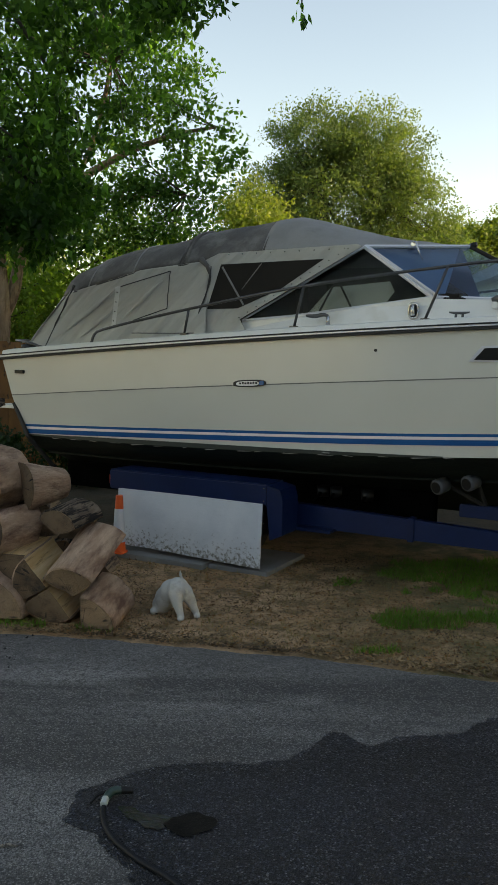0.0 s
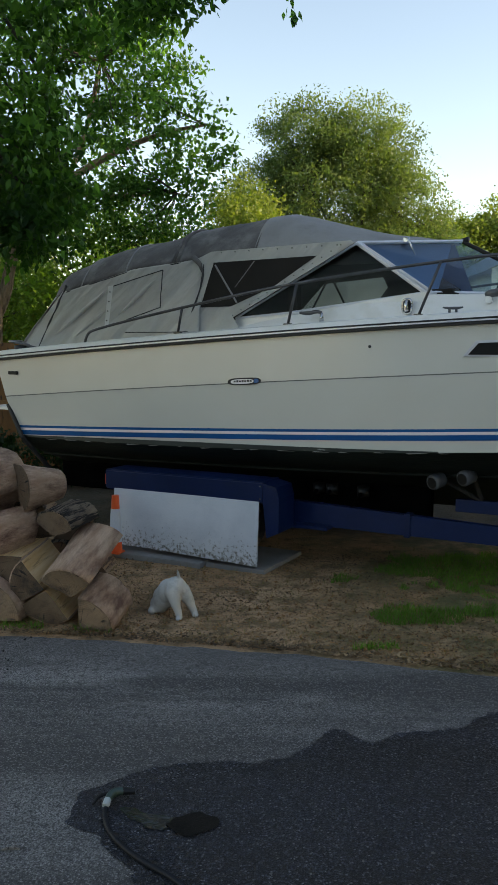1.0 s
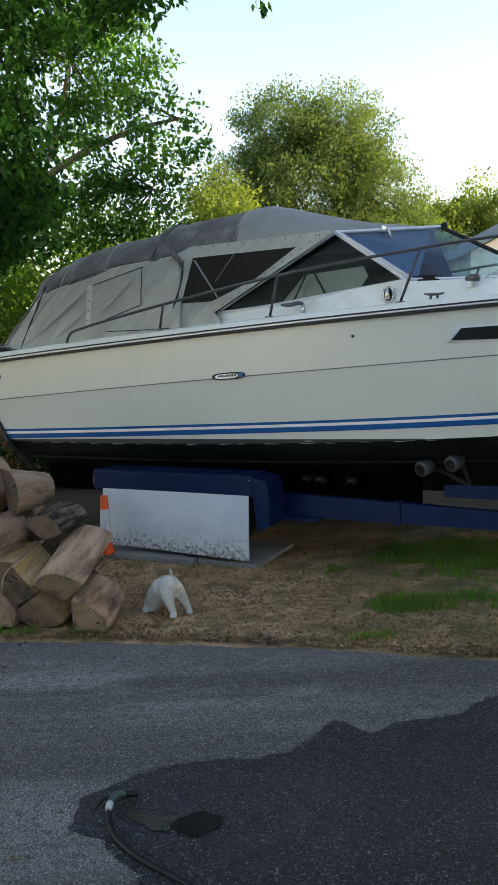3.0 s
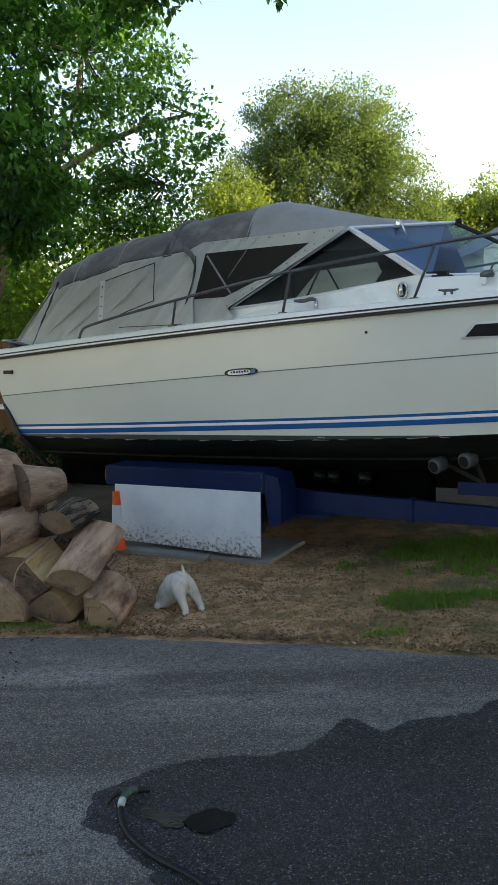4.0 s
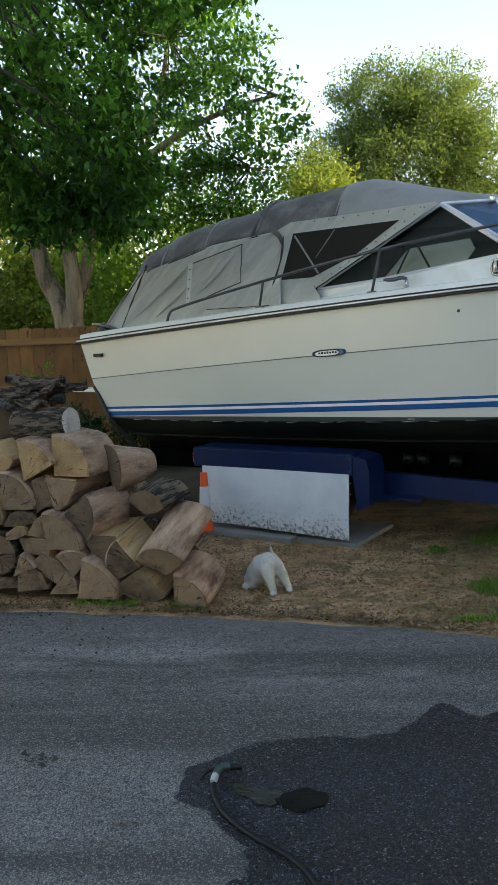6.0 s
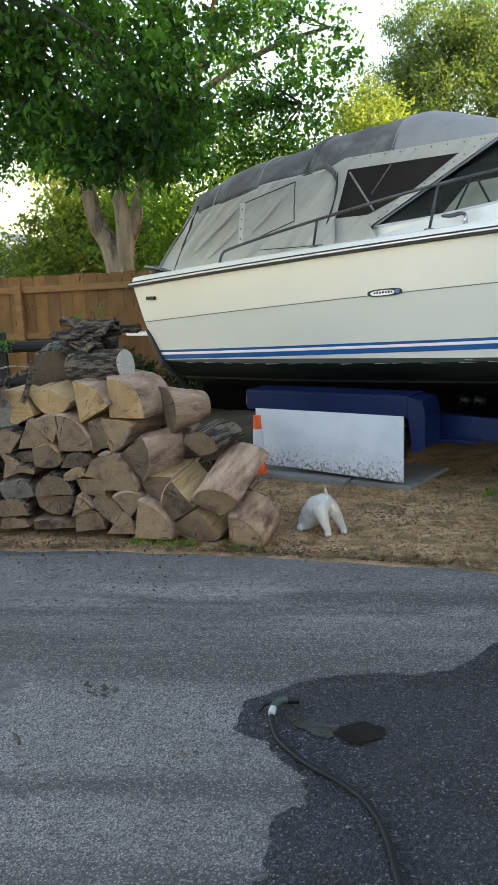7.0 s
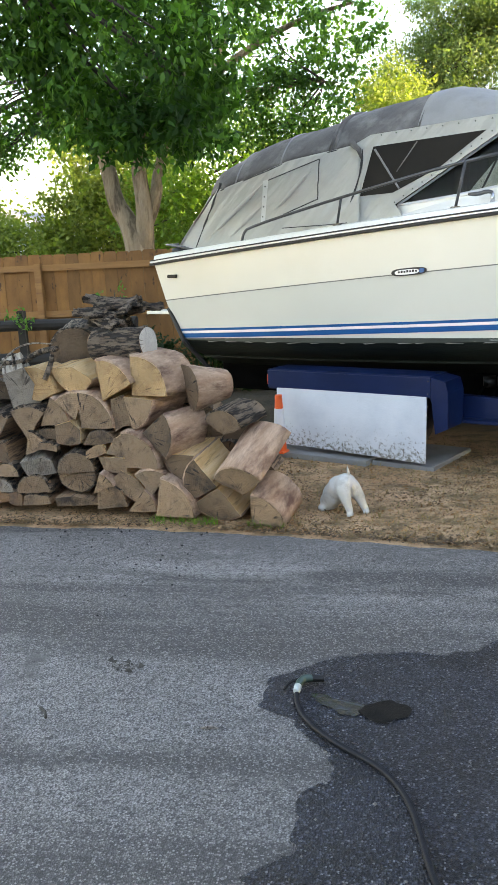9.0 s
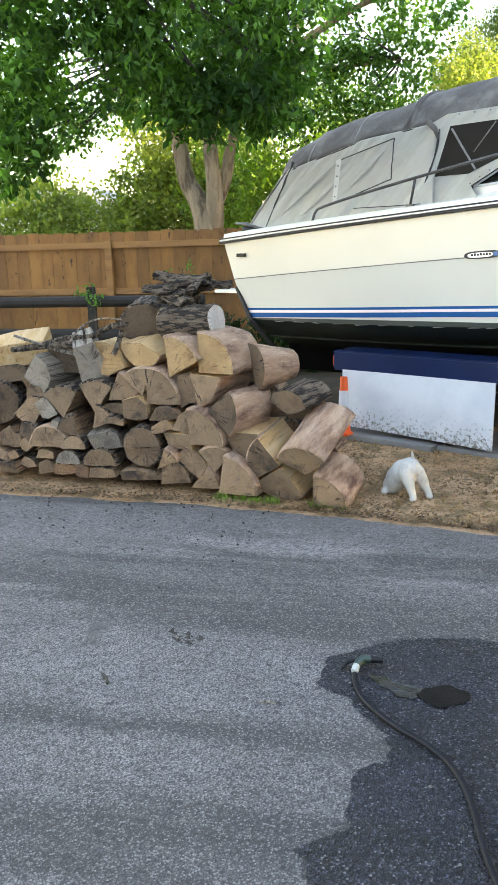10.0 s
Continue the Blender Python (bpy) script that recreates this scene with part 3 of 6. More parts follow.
def tree(name, label, base, stems, lobes, leaf, leaf_size, material, bark, seed, limbs=24, droop=0.5, slim=0.5, category="tree", group="", sigma=0.35):
    """stems: polylines of (point, radius) relative to the base; lobes: (center, radii, clumps, leaves per clump) in the same frame."""
    rng = np.random.default_rng(seed)
    root = thing(name, pose(*base), label, category, group)
    for st in stems:
        part("trunk", tube_bm([p for p, r in st], [r for p, r in st], 10, None, 2), bark, root, smooth=True)
    bm = bmesh.new()
    leaves = []
    forks = [Vector(st[-1][0]) for st in stems]
    for center, radii, n_clumps, per in lobes:
        c, p = clumps(rng, center, radii, n_clumps, per, sigma)
        leaves.append(p)
        for i in rng.choice(len(c), min(limbs, len(c)), replace=False):
            end = Vector(c[i])
            fork = min(forks, key=lambda f: (f - end).length)
            if (end - fork).length > 0.3:
                midp = fork.lerp(end, 0.5) + Vector(rng.normal(size=3) * 0.12 * (end - fork).length) * 0.6
                tube_bm([fork, midp, end], [0.014 * (end - fork).length ** 0.8, 0.009 * (end - fork).length ** 0.8, 0.005], 5, bm, 1)
    part("bough", bm, twig_bark, root, smooth=True)
    v, t = leaf_arrays(np.concatenate(leaves), leaf_size, rng, droop, slim)
    arrays_ob("crown", v, t, leaf, root)
    return root


def scatter_tris(name, pos, size, rng, material, label, category, upright=False, slim=0.6):
    n = len(pos)
    if upright:
        d = rng.normal(size=(n, 3)) * 0.45
        d[:, 2] = 1
    else:
        d = rng.normal(size=(n, 3))
        d[:, 2] = rng.uniform(0.0, 0.35, n)
    d /= np.linalg.norm(d, axis=1)[:, None]
    a = np.cross(d, np.array([0.0, 0, 1]) + rng.normal(size=(n, 3)) * 0.3)
    a /= np.linalg.norm(a, axis=1)[:, None]
    s = (size * rng.uniform(0.4, 1.3, n))[:, None]
    v = np.empty((n, 3, 3))
    v[:, 0] = pos - a * s * slim * 0.5
    v[:, 1] = pos + a * s * slim * 0.5
    v[:, 2] = pos + d * s
    ob = arrays_ob(name, v.reshape(-1, 3), np.arange(n * 3).reshape(n, 3), material)
    return tagged(ob, label, category, "", "stuff")


# ---- ground and drive ----
def edge_y(x):
    q = min(max(x, -2.9), 3.5)
    return 4.97 - 0.22 * q - 0.04 * q * q + 0.035 * noise.noise((x * 2.3, 0.3, 1.7)) + 0.02 * noise.noise((x * 9.0, 4.3, 0.7))


def ground_fn(x, y):
    far = max(abs(x), abs(y - 6))
    z = 0.0 if far > 14 else 0.012 * noise.noise((x * 1.9, y * 1.9, 0.4)) * max(0.0, min(1.0, (y - edge_y(x)) / 0.5))
    return (x, y, z - 0.004)


axis = sorted(set([round(v, 3) for v in np.linspace(-9, 9, 121)] + [-900, -200, -60, -30, -16, -12, 12, 16, 30, 60, 200, 900]))
axis_y = sorted(set([round(v, 3) for v in np.linspace(3.0, 13, 81)] + [-900, -200, -60, -20, -6, 0, 16, 20, 30, 60, 200, 900]))
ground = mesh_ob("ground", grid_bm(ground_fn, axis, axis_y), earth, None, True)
tagged(ground, "bare tan earth with dry and green grass patches, darkened as shade behind the boat", "ground", "", "structure")

road_x = [-60, -30, -15, -8] + [round(v, 3) for v in np.linspace(-6, 6, 241)] + [8, 15, 30, 60]
road_v = [0, 0.5, 0.8, 0.9, 0.96, 0.985, 1.0]


def road_fn(x, v):
    y = -11.9 + (edge_y(x) + 11.9) * v
    return (x, y, 0.012 if v < 1 else -0.01)


# unseen wall added behind the camera to cut the skylight
wall = mesh_ob("wall_behind", box_bm(-16, 12, -12.4, -12.0, -0.05, 5.0), concrete)
tagged(wall, "unseen plain grey wall added to cut the skylight", "wall", "", "structure")
road = mesh_ob("road", grid_bm(road_fn, road_x, road_v), asphalt, None, True)
tagged(road, "worn grey asphalt driveway with fine stone chips", "driveway", "", "structure")


def blob_bm(ctrl, z, step=0.06, rough=0.03, seed=3.0):
    """A flat patch inside a smoothed outline with a ragged edge."""
    pts = [Vector((*p, z)) for p in ctrl]
    for _ in range(3):
        out = []
        for i, a in enumerate(pts):
            b = pts[(i + 1) % len(pts)]
            out += [a.lerp(b, 0.25), a.lerp(b, 0.75)]
        pts = out
    fine = []
    for i, a in enumerate(pts):
        b = pts[(i + 1) % len(pts)]
        k = max(1, int((b - a).length / step))
        fine += [a.lerp(b, j / k) for j in range(k)]
    bm = bmesh.new()
    vs = []
    for p in fine:
        q = Vector((p.x * 7, p.y * 7, seed))
        r = Vector((p.x * 22, p.y * 22, seed))
        vs.append(bm.verts.new((p.x + rough * (noise.noise(q) + 0.5 * noise.noise(r)), p.y + rough * (noise.noise(q + Vector((9, 3, 1))) + 0.5 * noise.noise(r + Vector((5, 1, 2)))), z)))
    bmesh.ops.triangle_fill(bm, edges=[bm.edges.new((vs[i], vs[(i + 1) % len(vs)])) for i in range(len(vs))], use_beauty=True)
    bmesh.ops.recalc_face_normals(bm, faces=bm.faces[:])
    for f in bm.faces:
        if f.normal.z < 0:
            f.normal_flip()
    return bm


wet = mesh_ob("wet_patch", blob_bm([(-0.50, 1.0), (-0.44, 1.95), (-0.53, 2.09), (-0.36, 2.2), (-0.46, 2.36), (-0.27, 2.62), (-0.36, 2.77), (-0.62, 3.0), (-0.64, 3.12),
                                    (-0.48, 3.34), (-0.1, 3.5), (0.18, 3.44), (0.34, 3.6), (0.50, 3.86), (0.62, 3.66), (0.85, 3.79), (1.1, 3.82), (1.36, 4.08),
                                    (2.2, 4.2), (3.4, 3.6), (3.6, 2.0), (2.4, 0.6)], 0.016, 0.02, 0.055), asphalt_wet)
tagged(wet, "dark wet patch of asphalt round the hose", "wet asphalt", "", "structure")
puddle = mesh_ob("puddle", blob_bm([(-0.41, 3.08), (-0.34, 3.075), (-0.28, 3.05), (-0.20, 3.04), (-0.17, 2.99), (-0.24, 2.955), (-0.31, 2.97), (-0.38, 3.01)], 0.020, 0.012, 0.045, 4.4), puddle_mat)
hollow = mesh_ob("puddle_hollow", blob_bm([(-0.24, 2.96), (-0.22, 3.00), (-0.16, 3.035), (-0.08, 3.05), (-0.03, 3.03), (-0.02, 2.98), (-0.06, 2.94), (-0.13, 2.92), (-0.20, 2.93)], 0.0225, 0.012, 0.06, 1.3), puddle_dark)
tagged(hollow, "dark muddy hollow in the wet asphalt", "puddle", "", "structure")
tagged(puddle, "shallow puddle of water reflecting the sky", "puddle", "", "structure")


# ---- the boat ----
HALF = 1.25          # half the beam
LEN = 7.8
stern_near = Vector((-2.305, 8.045, 0))
ang = radians(27)
N_DIR = Vector((math.sin(ang), math.cos(ang), 0))
BOAT = Matrix.Translation(stern_near + N_DIR * HALF) @ Matrix.Rotation(-ang, 4, 'Z')
boat = thing("motor_boat", BOAT, "white cabin cruiser with blue stripes under grey canvas, on a trailer", "boat")


def inset(s):
    return 1.15 * max(0.0, (s - 3.2) / 4.6) ** 2.2


def z_rail(s):
    return 1.67 + 0.088 * s - 0.0036 * s * s


def z_seam(s):
    return 1.324 + 0.076 * s - 0.0017 * s * s


def z_stripe(s):
    return 1.056 + 0.024 * s + 0.003 * s * s


def z_chine(s):
    return 0.955 - 0.012 * s + 0.0073 * s * s


def z_keel(s):
    return 0.44 if s < 4.6 else 0.44 + 1.45 * ((s - 4.6) / 3.2) ** 2.4


def rake(s, z):
    return 0.34 * max(0.0, z_rail(0) - z) * max(0.0, 1 - s / 2.2)


def skin(s, z, out=0.0):
    """Point of the near topside at height z: the upper panel upright, the lower leaning in."""
    zs = z_seam(s)
    n = inset(s) + (0.012 if z > zs else 0.012 + 0.10 * (zs - z))
    n = min(n, HALF - 0.01)
    return (s + rake(s, z), -HALF + n - out, z)


stations = [0.0, 0.02, 0.3, 0.8] + [1.4 + 0.4 * i for i in range(16)] + [LEN]


def both(fn, us, vs, thick=0.0):
    """The strip and its mirror image across the centreline, as one mesh."""
    bm = bmesh.new()
    for sign in (1, -1):
        g = [[bm.verts.new((lambda p: (p[0], p[1] * sign, p[2]))(fn(u, v))) for v in vs] for u in us]
        for i in range(len(us) - 1):
            for j in range(len(vs) - 1):
                f = (g[i][j], g[i + 1][j], g[i + 1][j + 1], g[i][j + 1])
                bm.faces.new(f if sign > 0 else f[::-1])
    if thick:
        bmesh.ops.solidify(bm, geom=bm.faces[:], thickness=thick)
    return bm


part("upper_topside", both(lambda s, v: skin(s, z_seam(s) + 0.004 + (z_rail(s) - z_seam(s) - 0.004) * v), stations, [0, 0.5, 1]), gelcoat, boat, "glossy white upper hull panel", True)
part("lower_topside", both(lambda s, v: skin(s, z_chine(s) + (z_seam(s) - 0.004 - z_chine(s)) * v), stations, [0, 0.33, 0.66, 1]), gelcoat, boat, "glossy off-white lower hull panel", True)
part("hull_seam", both(lambda s, v: skin(s, z_seam(s) - 0.004 + 0.0085 * v, 0.0005), stations, [0, 1]), seam_grey, boat, "thin dark crease along the hull")
for nm, top, thick_z, m in (("thin_stripe", 0.0, 0.022, stripe_blue), ("white_stripe", -0.0225, 0.022, stripe_white), ("broad_stripe", -0.045, 0.042, stripe_blue)):
    part(nm, both(lambda s, v, t=top, h=thick_z: skin(s, z_stripe(s) + t - h * (1 - v), 0.004), stations, [0, 1]), m, boat, "royal blue hull stripe" if m is stripe_blue else "white pinstripe between the blue ones")


def bottom_fn(s, v):
    zc, zk = z_chine(s), z_keel(s)
    n0 = min(inset(s) + 0.012 + 0.10 * (z_seam(s) - zc), HALF - 0.01)
    if v < 0.15:
        return (s + rake(s, zc), -HALF + n0 + 0.05 * v / 0.15, zc - 0.075 * v / 0.15)
    k = (v - 0.15) / 0.85
    return (s + rake(s, zc), (-HALF + n0 + 0.05) * (1 - k), (zc - 0.075) + (zk - zc + 0.075) * k)


part("bottom", both(bottom_fn, stations, [0, 0.15, 0.4, 0.7, 1]), bottom_paint, boat, "black painted hull bottom with scuffed chine", True)
for sign in (1, -1):
    part("strake", tube_bm([(p[0], p[1] * sign, p[2] - 0.006) for p in (bottom_fn(s, 0.36) for s in stations[1:17])], 0.016, 6), bottom_paint, boat, "black spray strake along the hull bottom")


def z_boot(s):
    """Upper edge of the dark paint, which climbs the topside towards the stern."""
    return z_chine(s) + max(0.0, z_stripe(s) - 0.092 - z_chine(s)) * max(0.0, 1 - s / 4.4) ** 0.8


part("boot_band", both(lambda s, v: skin(s, z_chine(s) - 0.002 + (z_boot(s) - z_chine(s) + 0.002) * v, 0.003), [q for q in stations if q < 4.5], [0, 0.5, 1]), boot_paint, boat, "scuffed green-black paint above the chine", True)
rnd = random.Random(12)
for k in range(16):
    s0 = 0.3 + 0.26 * k + rnd.uniform(0, 0.12)
    pts = [bottom_fn(s0 + d, 0.0) for d in (0.0, 0.02, 0.05 + rnd.uniform(0, 0.12))]
    bm = tube_bm([(p[0], p[1] + 0.002, p[2] - 0.006 + rnd.uniform(-0.006, 0.003)) for p in pts], [0.001, rnd.uniform(0.003, 0.005), 0.001], 5)
    part("chine_scuff", bm, canvas_mid, boat, "pale scuff along the chine")
bm = bmesh.new()
tr = [bm.verts.new(p) for p in [skin(0, z_rail(0)), skin(0, z_seam(0)), skin(0, z_chine(0)), bottom_fn(0, 0.15), bottom_fn(0, 1)]]
tr += [bm.verts.new((v.co.x, -v.co.y, v.co.z)) for v in reversed(tr[:4])]
bm.faces.new(tr)
bmesh.ops.solidify(bm, geom=bm.faces[:], thickness=0.03)
part("transom", bm, gelcoat, boat, "white flat transom")


def deck_z(s, n):
    """Height of the deck moulding at a distance n in from the rail."""
    zr = z_rail(s)
    if n <= 0.34:
        return float(np.interp(n, [0, 0.02, 0.13, 0.34], [zr + 0.012, zr + 0.07, zr + 0.085, zr + 0.095]))
    t = float(np.interp(s, [2.3, 3.98, 5.2, LEN], [zr + 0.10, 2.215, 2.20, zr + 0.11]))
    return t + 0.035 * min(1.0, (n - 0.42) / 0.8) if n > 0.42 else t


def deck_fn(s, n):
    w = HALF - inset(s)
    k = n / HALF * w if n > 0.42 else min(n, w * n / 0.6)
    return (s, -HALF + inset(s) + k, deck_z(s, n))


part("deck", both(deck_fn, [0.0, 0.3, 0.8, 1.4, 2.0, 2.3, 2.7, 3.1, 3.5, 3.98, 4.3, 4.7, 5.2, 5.8, 6.4, 7.0, 7.4, LEN], [0, 0.02, 0.13, 0.34, 0.40, 0.43, 0.8, HALF]), deck_white, boat, "white moulded deck and cabin trunk")


def ribbon(s0, s1, za, zb, out, m, nm, lab):
    ss = [s0 + (s1 - s0) * i / 24 for i in range(25)]
    part(nm, both(lambda s, v: (s, -HALF + inset(s) - (out if 0.1 < v < 0.9 else 0.0), z_rail(s) + za + (zb - za) * v), ss, [0, 0.2, 0.8, 1]), m, boat, lab)


ribbon(-0.03, LEN, -0.018, 0.006, 0.026, rubber, "rub_rail", "black rubber rub rail")
ribbon(-0.03, LEN, 0.022, 0.034, 0.018, rubber, "rail_edge", "thin black edge above the rub rail")
ribbon(-0.03, LEN, 0.005, 0.023, 0.016, alu, "rail_insert", "pale insert strip above the rub rail")
# swim platform behind the transom
part("swim_platform", box_bm(-0.42, 0.10, -0.95, 0.95, 1.17, 1.20, 0.008), deck_white, boat, "pale swim platform at the stern")

# hull fittings
part("vent", box_bm(0.17, 0.275, -HALF - 0.012, -HALF + 0.03, 1.53, 1.562, 0.004), black_void, boat, "small black hull vent")


def disc_on(s, z, r, m, nm, lab, depth=0.012):
    p = skin(s, z)
    bm = bmesh.new()
    bmesh.ops.create_cone(bm, cap_ends=True, segments=14, radius1=r, radius2=r * 0.8, depth=depth, matrix=Matrix.Translation((p[0], p[1], p[2])) @ Matrix.Rotation(radians(90), 4, 'X'))
    return part(nm, bm, m, boat, lab)


disc_on(3.679, 1.811, 0.013, rubber, "drain_fitting", "small metal drain fitting")


def oval_plate(s0, s1, z, h, out, tilt, m, parent, nm, lab="", x_off=0.0):
    pts = []
    c, a = (s0 + s1) / 2, (s1 - s0) / 2
    for i in range(24):
        q = 2 * math.pi * i / 24
        cx, sx = math.cos(q), math.sin(q)
        u = a * math.copysign(abs(cx) ** 0.55, cx)
        w = h / 2 * math.copysign(abs(sx) ** 0.8, sx)
        pts.append((c + u, z + w + u * tilt))
    n = skin(c, z)[1]
    return part(nm, plate_bm(pts, n - out, out + 0.02), m, parent, lab)


badge = oval_plate(2.485, 2.78, 1.526, 0.058, 0.010, 0.06, rubber, boat, "badge", "dark oval maker's badge with a pale plate")
oval_plate(2.515, 2.72, 1.524, 0.038, 0.014, 0.06, stripe_white, badge, "name_plate")
oval_plate(2.722, 2.765, 1.534, 0.034, 0.014, 0.06, stripe_blue, badge, "blue_emblem")
for k in range(7):
    part("lettering_bar", box_bm(2.545 + k * 0.024, 2.560 + k * 0.024, skin(2.6, 1.52)[1] - 0.017, skin(2.6, 1.52)[1] - 0.010, 1.516 + 0.0014 * k, 1.530 + 0.0014 * k + 0.004 * (k % 2)), black_void, badge)

def hull_quad(pts, out, thick):
    bm = bmesh.new()
    f = [bm.verts.new(skin(s, z, out)) for s, z in pts]
    b = [bm.verts.new(skin(s, z, out - thick)) for s, z in pts]
    bm.faces.new(f)
    bm.faces.new(b[::-1])
    for i in range(len(pts)):
        j = (i + 1) % len(pts)
        bm.faces.new((f[j], f[i], b[i], b[j]))
    bmesh.ops.recalc_face_normals(bm, faces=bm.faces[:])
    return bm


pw = part("port_window", hull_quad([(4.365, 1.745), (4.455, 1.858), (5.5, 1.905), (5.6, 1.80), (5.5, 1.75)], 0.014, 0.03), alu, boat, "long cabin window with pale frame")
part("pane", hull_quad([(4.405, 1.758), (4.475, 1.842), (5.48, 1.885), (5.55, 1.80), (5.48, 1.765)], 0.019, 0.01), black_void, pw, "black glazing")

# stainless rails
def rail_pt(s, z, n=0.09):
    return (s, -HALF + inset(s) + n, z)


for sign in (1, -1):
    pts = [rail_pt(0.985, 1.83), rail_pt(1.01, 1.90), rail_pt(1.07, 1.945), rail_pt(2.0, 2.128), rail_pt(3.05, 2.308), rail_pt(4.17, 2.432), rail_pt(4.75, 2.485), rail_pt(6.0, 2.56), rail_pt(7.2, 2.6, 0.05), (7.9, 0, 2.62)]
    part("bow_rail", tube_bm([(p[0], p[1] * sign, p[2]) for p in pts], 0.0125, 8, None, 2), rail_steel, boat, "tubular metal bow rail", True)
    for sb, zb_, st, zt_ in ((1.94, 1.925, 2.0, 2.125), (2.96, 1.99, 3.05, 2.305), (4.01, 2.055, 4.17, 2.430), (5.6, 2.14, 5.8, 2.55)):
        a, b = rail_pt(sb, zb_ - 0.01, 0.12), rail_pt(st, zt_)
        post = part("stanchion", tube_bm([(a[0], a[1] * sign, a[2]), (b[0], b[1] * sign, b[2])], 0.011, 8), rail_steel, boat, "leaning rail stanchion", True)
        part("foot", box_bm(a[0] - 0.035, a[0] + 0.035, a[1] * sign - 0.02, a[1] * sign + 0.02, a[2] - 0.008, a[2] + 0.010, 0.004), rail_steel, post)
    pts = [(0.42, -1.13, 1.775), (0.30, -1.13, 1.80), (0.12, -1.12, 1.835), (-0.02, -1.05, 1.84), (-0.06, -0.8, 1.84)]
    part("stern_rail", tube_bm([(p[0], p[1] * sign, p[2]) for p in pts], 0.0115, 8, None, 2), rail_steel, boat, "low tubular stern rail", True)

bm = bmesh.new()
bmesh.ops.create_icosphere(bm, subdivisions=3, radius=1.0)
for v in bm.verts:
    v.co *= 1 + 0.35 * noise.noise(v.co * 1.7 + Vector((3, 1, 0)))
    v.co = Vector((v.co.x * 0.10 + 0.20, v.co.y * 0.07 - HALF + 0.17, max(v.co.z, -0.5) * 0.045 + 1.775))
part("folded_cover", bm, rubber, boat, "black folded cloth at the stern corner", True)

# deck hardware
def cleat(s, n):
    z = deck_z(s, n)
    y = -HALF + inset(s) + n
    bm = tube_bm([(s - 0.075, y, z + 0.038), (s - 0.03, y, z + 0.032), (s + 0.03, y, z + 0.032), (s + 0.075, y, z + 0.038)], [0.006, 0.011, 0.011, 0.006], 8)
    for d in (-0.025, 0.025):
        tube_bm([(s + d, y, z - 0.004), (s + d, y, z + 0.03)], 0.010, 8, bm)
    return part("cleat", bm, rail_steel, boat, "dull metal deck cleat", True)


cleat(4.235, 0.22)
rod = part("rod_holder", tube_bm([(3.00, -HALF + 0.24, 2.078), (3.09, -HALF + 0.24, 2.072), (3.16, -HALF + 0.24, 2.088), (3.20, -HALF + 0.24, 2.075)], [0.008, 0.017, 0.015, 0.012], 10, None, 1), rail_steel, boat, "small dark metal deck fitting beside the cabin", True)
part("pedestal", tube_bm([(3.20, -HALF + 0.24, 2.0), (3.20, -HALF + 0.24, 2.075)], [0.020, 0.011], 10), steel, rod, smooth=True)
part("grip", tube_bm([(2.92, -HALF + 0.24, 2.07), (3.01, -HALF + 0.24, 2.078)], [0.010, 0.012], 10), deck_white, rod, smooth=True)
vent_ring = [(3.862 + 0.036 * math.copysign(abs(math.cos(q)) ** 0.7, math.cos(q)), -HALF + 0.345, 2.122 + 0.055 * math.copysign(abs(math.sin(q)) ** 0.7, math.sin(q))) for q in (2 * math.pi * k / 20 for k in range(21))]
hatch = part("cowl_vent", tube_bm(vent_ring, 0.010, 8), steel, boat, "chrome cowl vent on the cabin side", True)
part("vent_mouth", plate_bm([(p[0], p[2]) for p in vent_ring[:-1]], -HALF + 0.345, 0.02), black_void, hatch)
part("hood", tube_bm([(3.862, -HALF + 0.335, 2.165), (3.858, -HALF + 0.318, 2.135), (3.862, -HALF + 0.33, 2.085)], [0.012, 0.017, 0.020], 10, None, 1), steel, hatch, smooth=True)
horn = part("horn", tube_bm([(4.44, -HALF + 0.42, 2.205), (4.47, -HALF + 0.41, 2.212), (4.535, -HALF + 0.39, 2.216)], [0.018, 0.028, 0.030], 12), rail_steel, boat, "chrome horn on the foredeck", True)
part("bracket", box_bm(4.44, 4.49, -HALF + 0.385, -HALF + 0.435, 2.14, 2.19, 0.008), deck_white, horn)
part("hand_rail", tube_bm([(4.55, -HALF + 0.6, 2.225), (4.6, -HALF + 0.6, 2.255), (5.4, -HALF + 0.65, 2.265), (5.45, -HALF + 0.65, 2.22)], 0.010, 8, None, 1), steel, boat, "grab rail on the cabin top", True)

# windshield: two side lights and a raked V front
A_TOP, A_BOT = (3.415, -HALF + 0.44, 2.632), (3.985, -HALF + 0.42, 2.228)
C_TOP, C_BOT = (4.06, 0.0, 2.705), (4.93, 0.0, 2.245)
AFT = (2.35, -HALF + 0.39, 2.045)
MIDB = (2.87, -HALF + 0.40, 2.088)


def flip(p, sign):
    return (p[0], p[1] * sign, p[2])


def pane_bm(pts, thick=0.006):
    bm = bmesh.new()
    bm.faces.new([bm.verts.new(p) for p in pts])
    bmesh.ops.solidify(bm, geom=bm.faces[:], thickness=thick)
    return bm


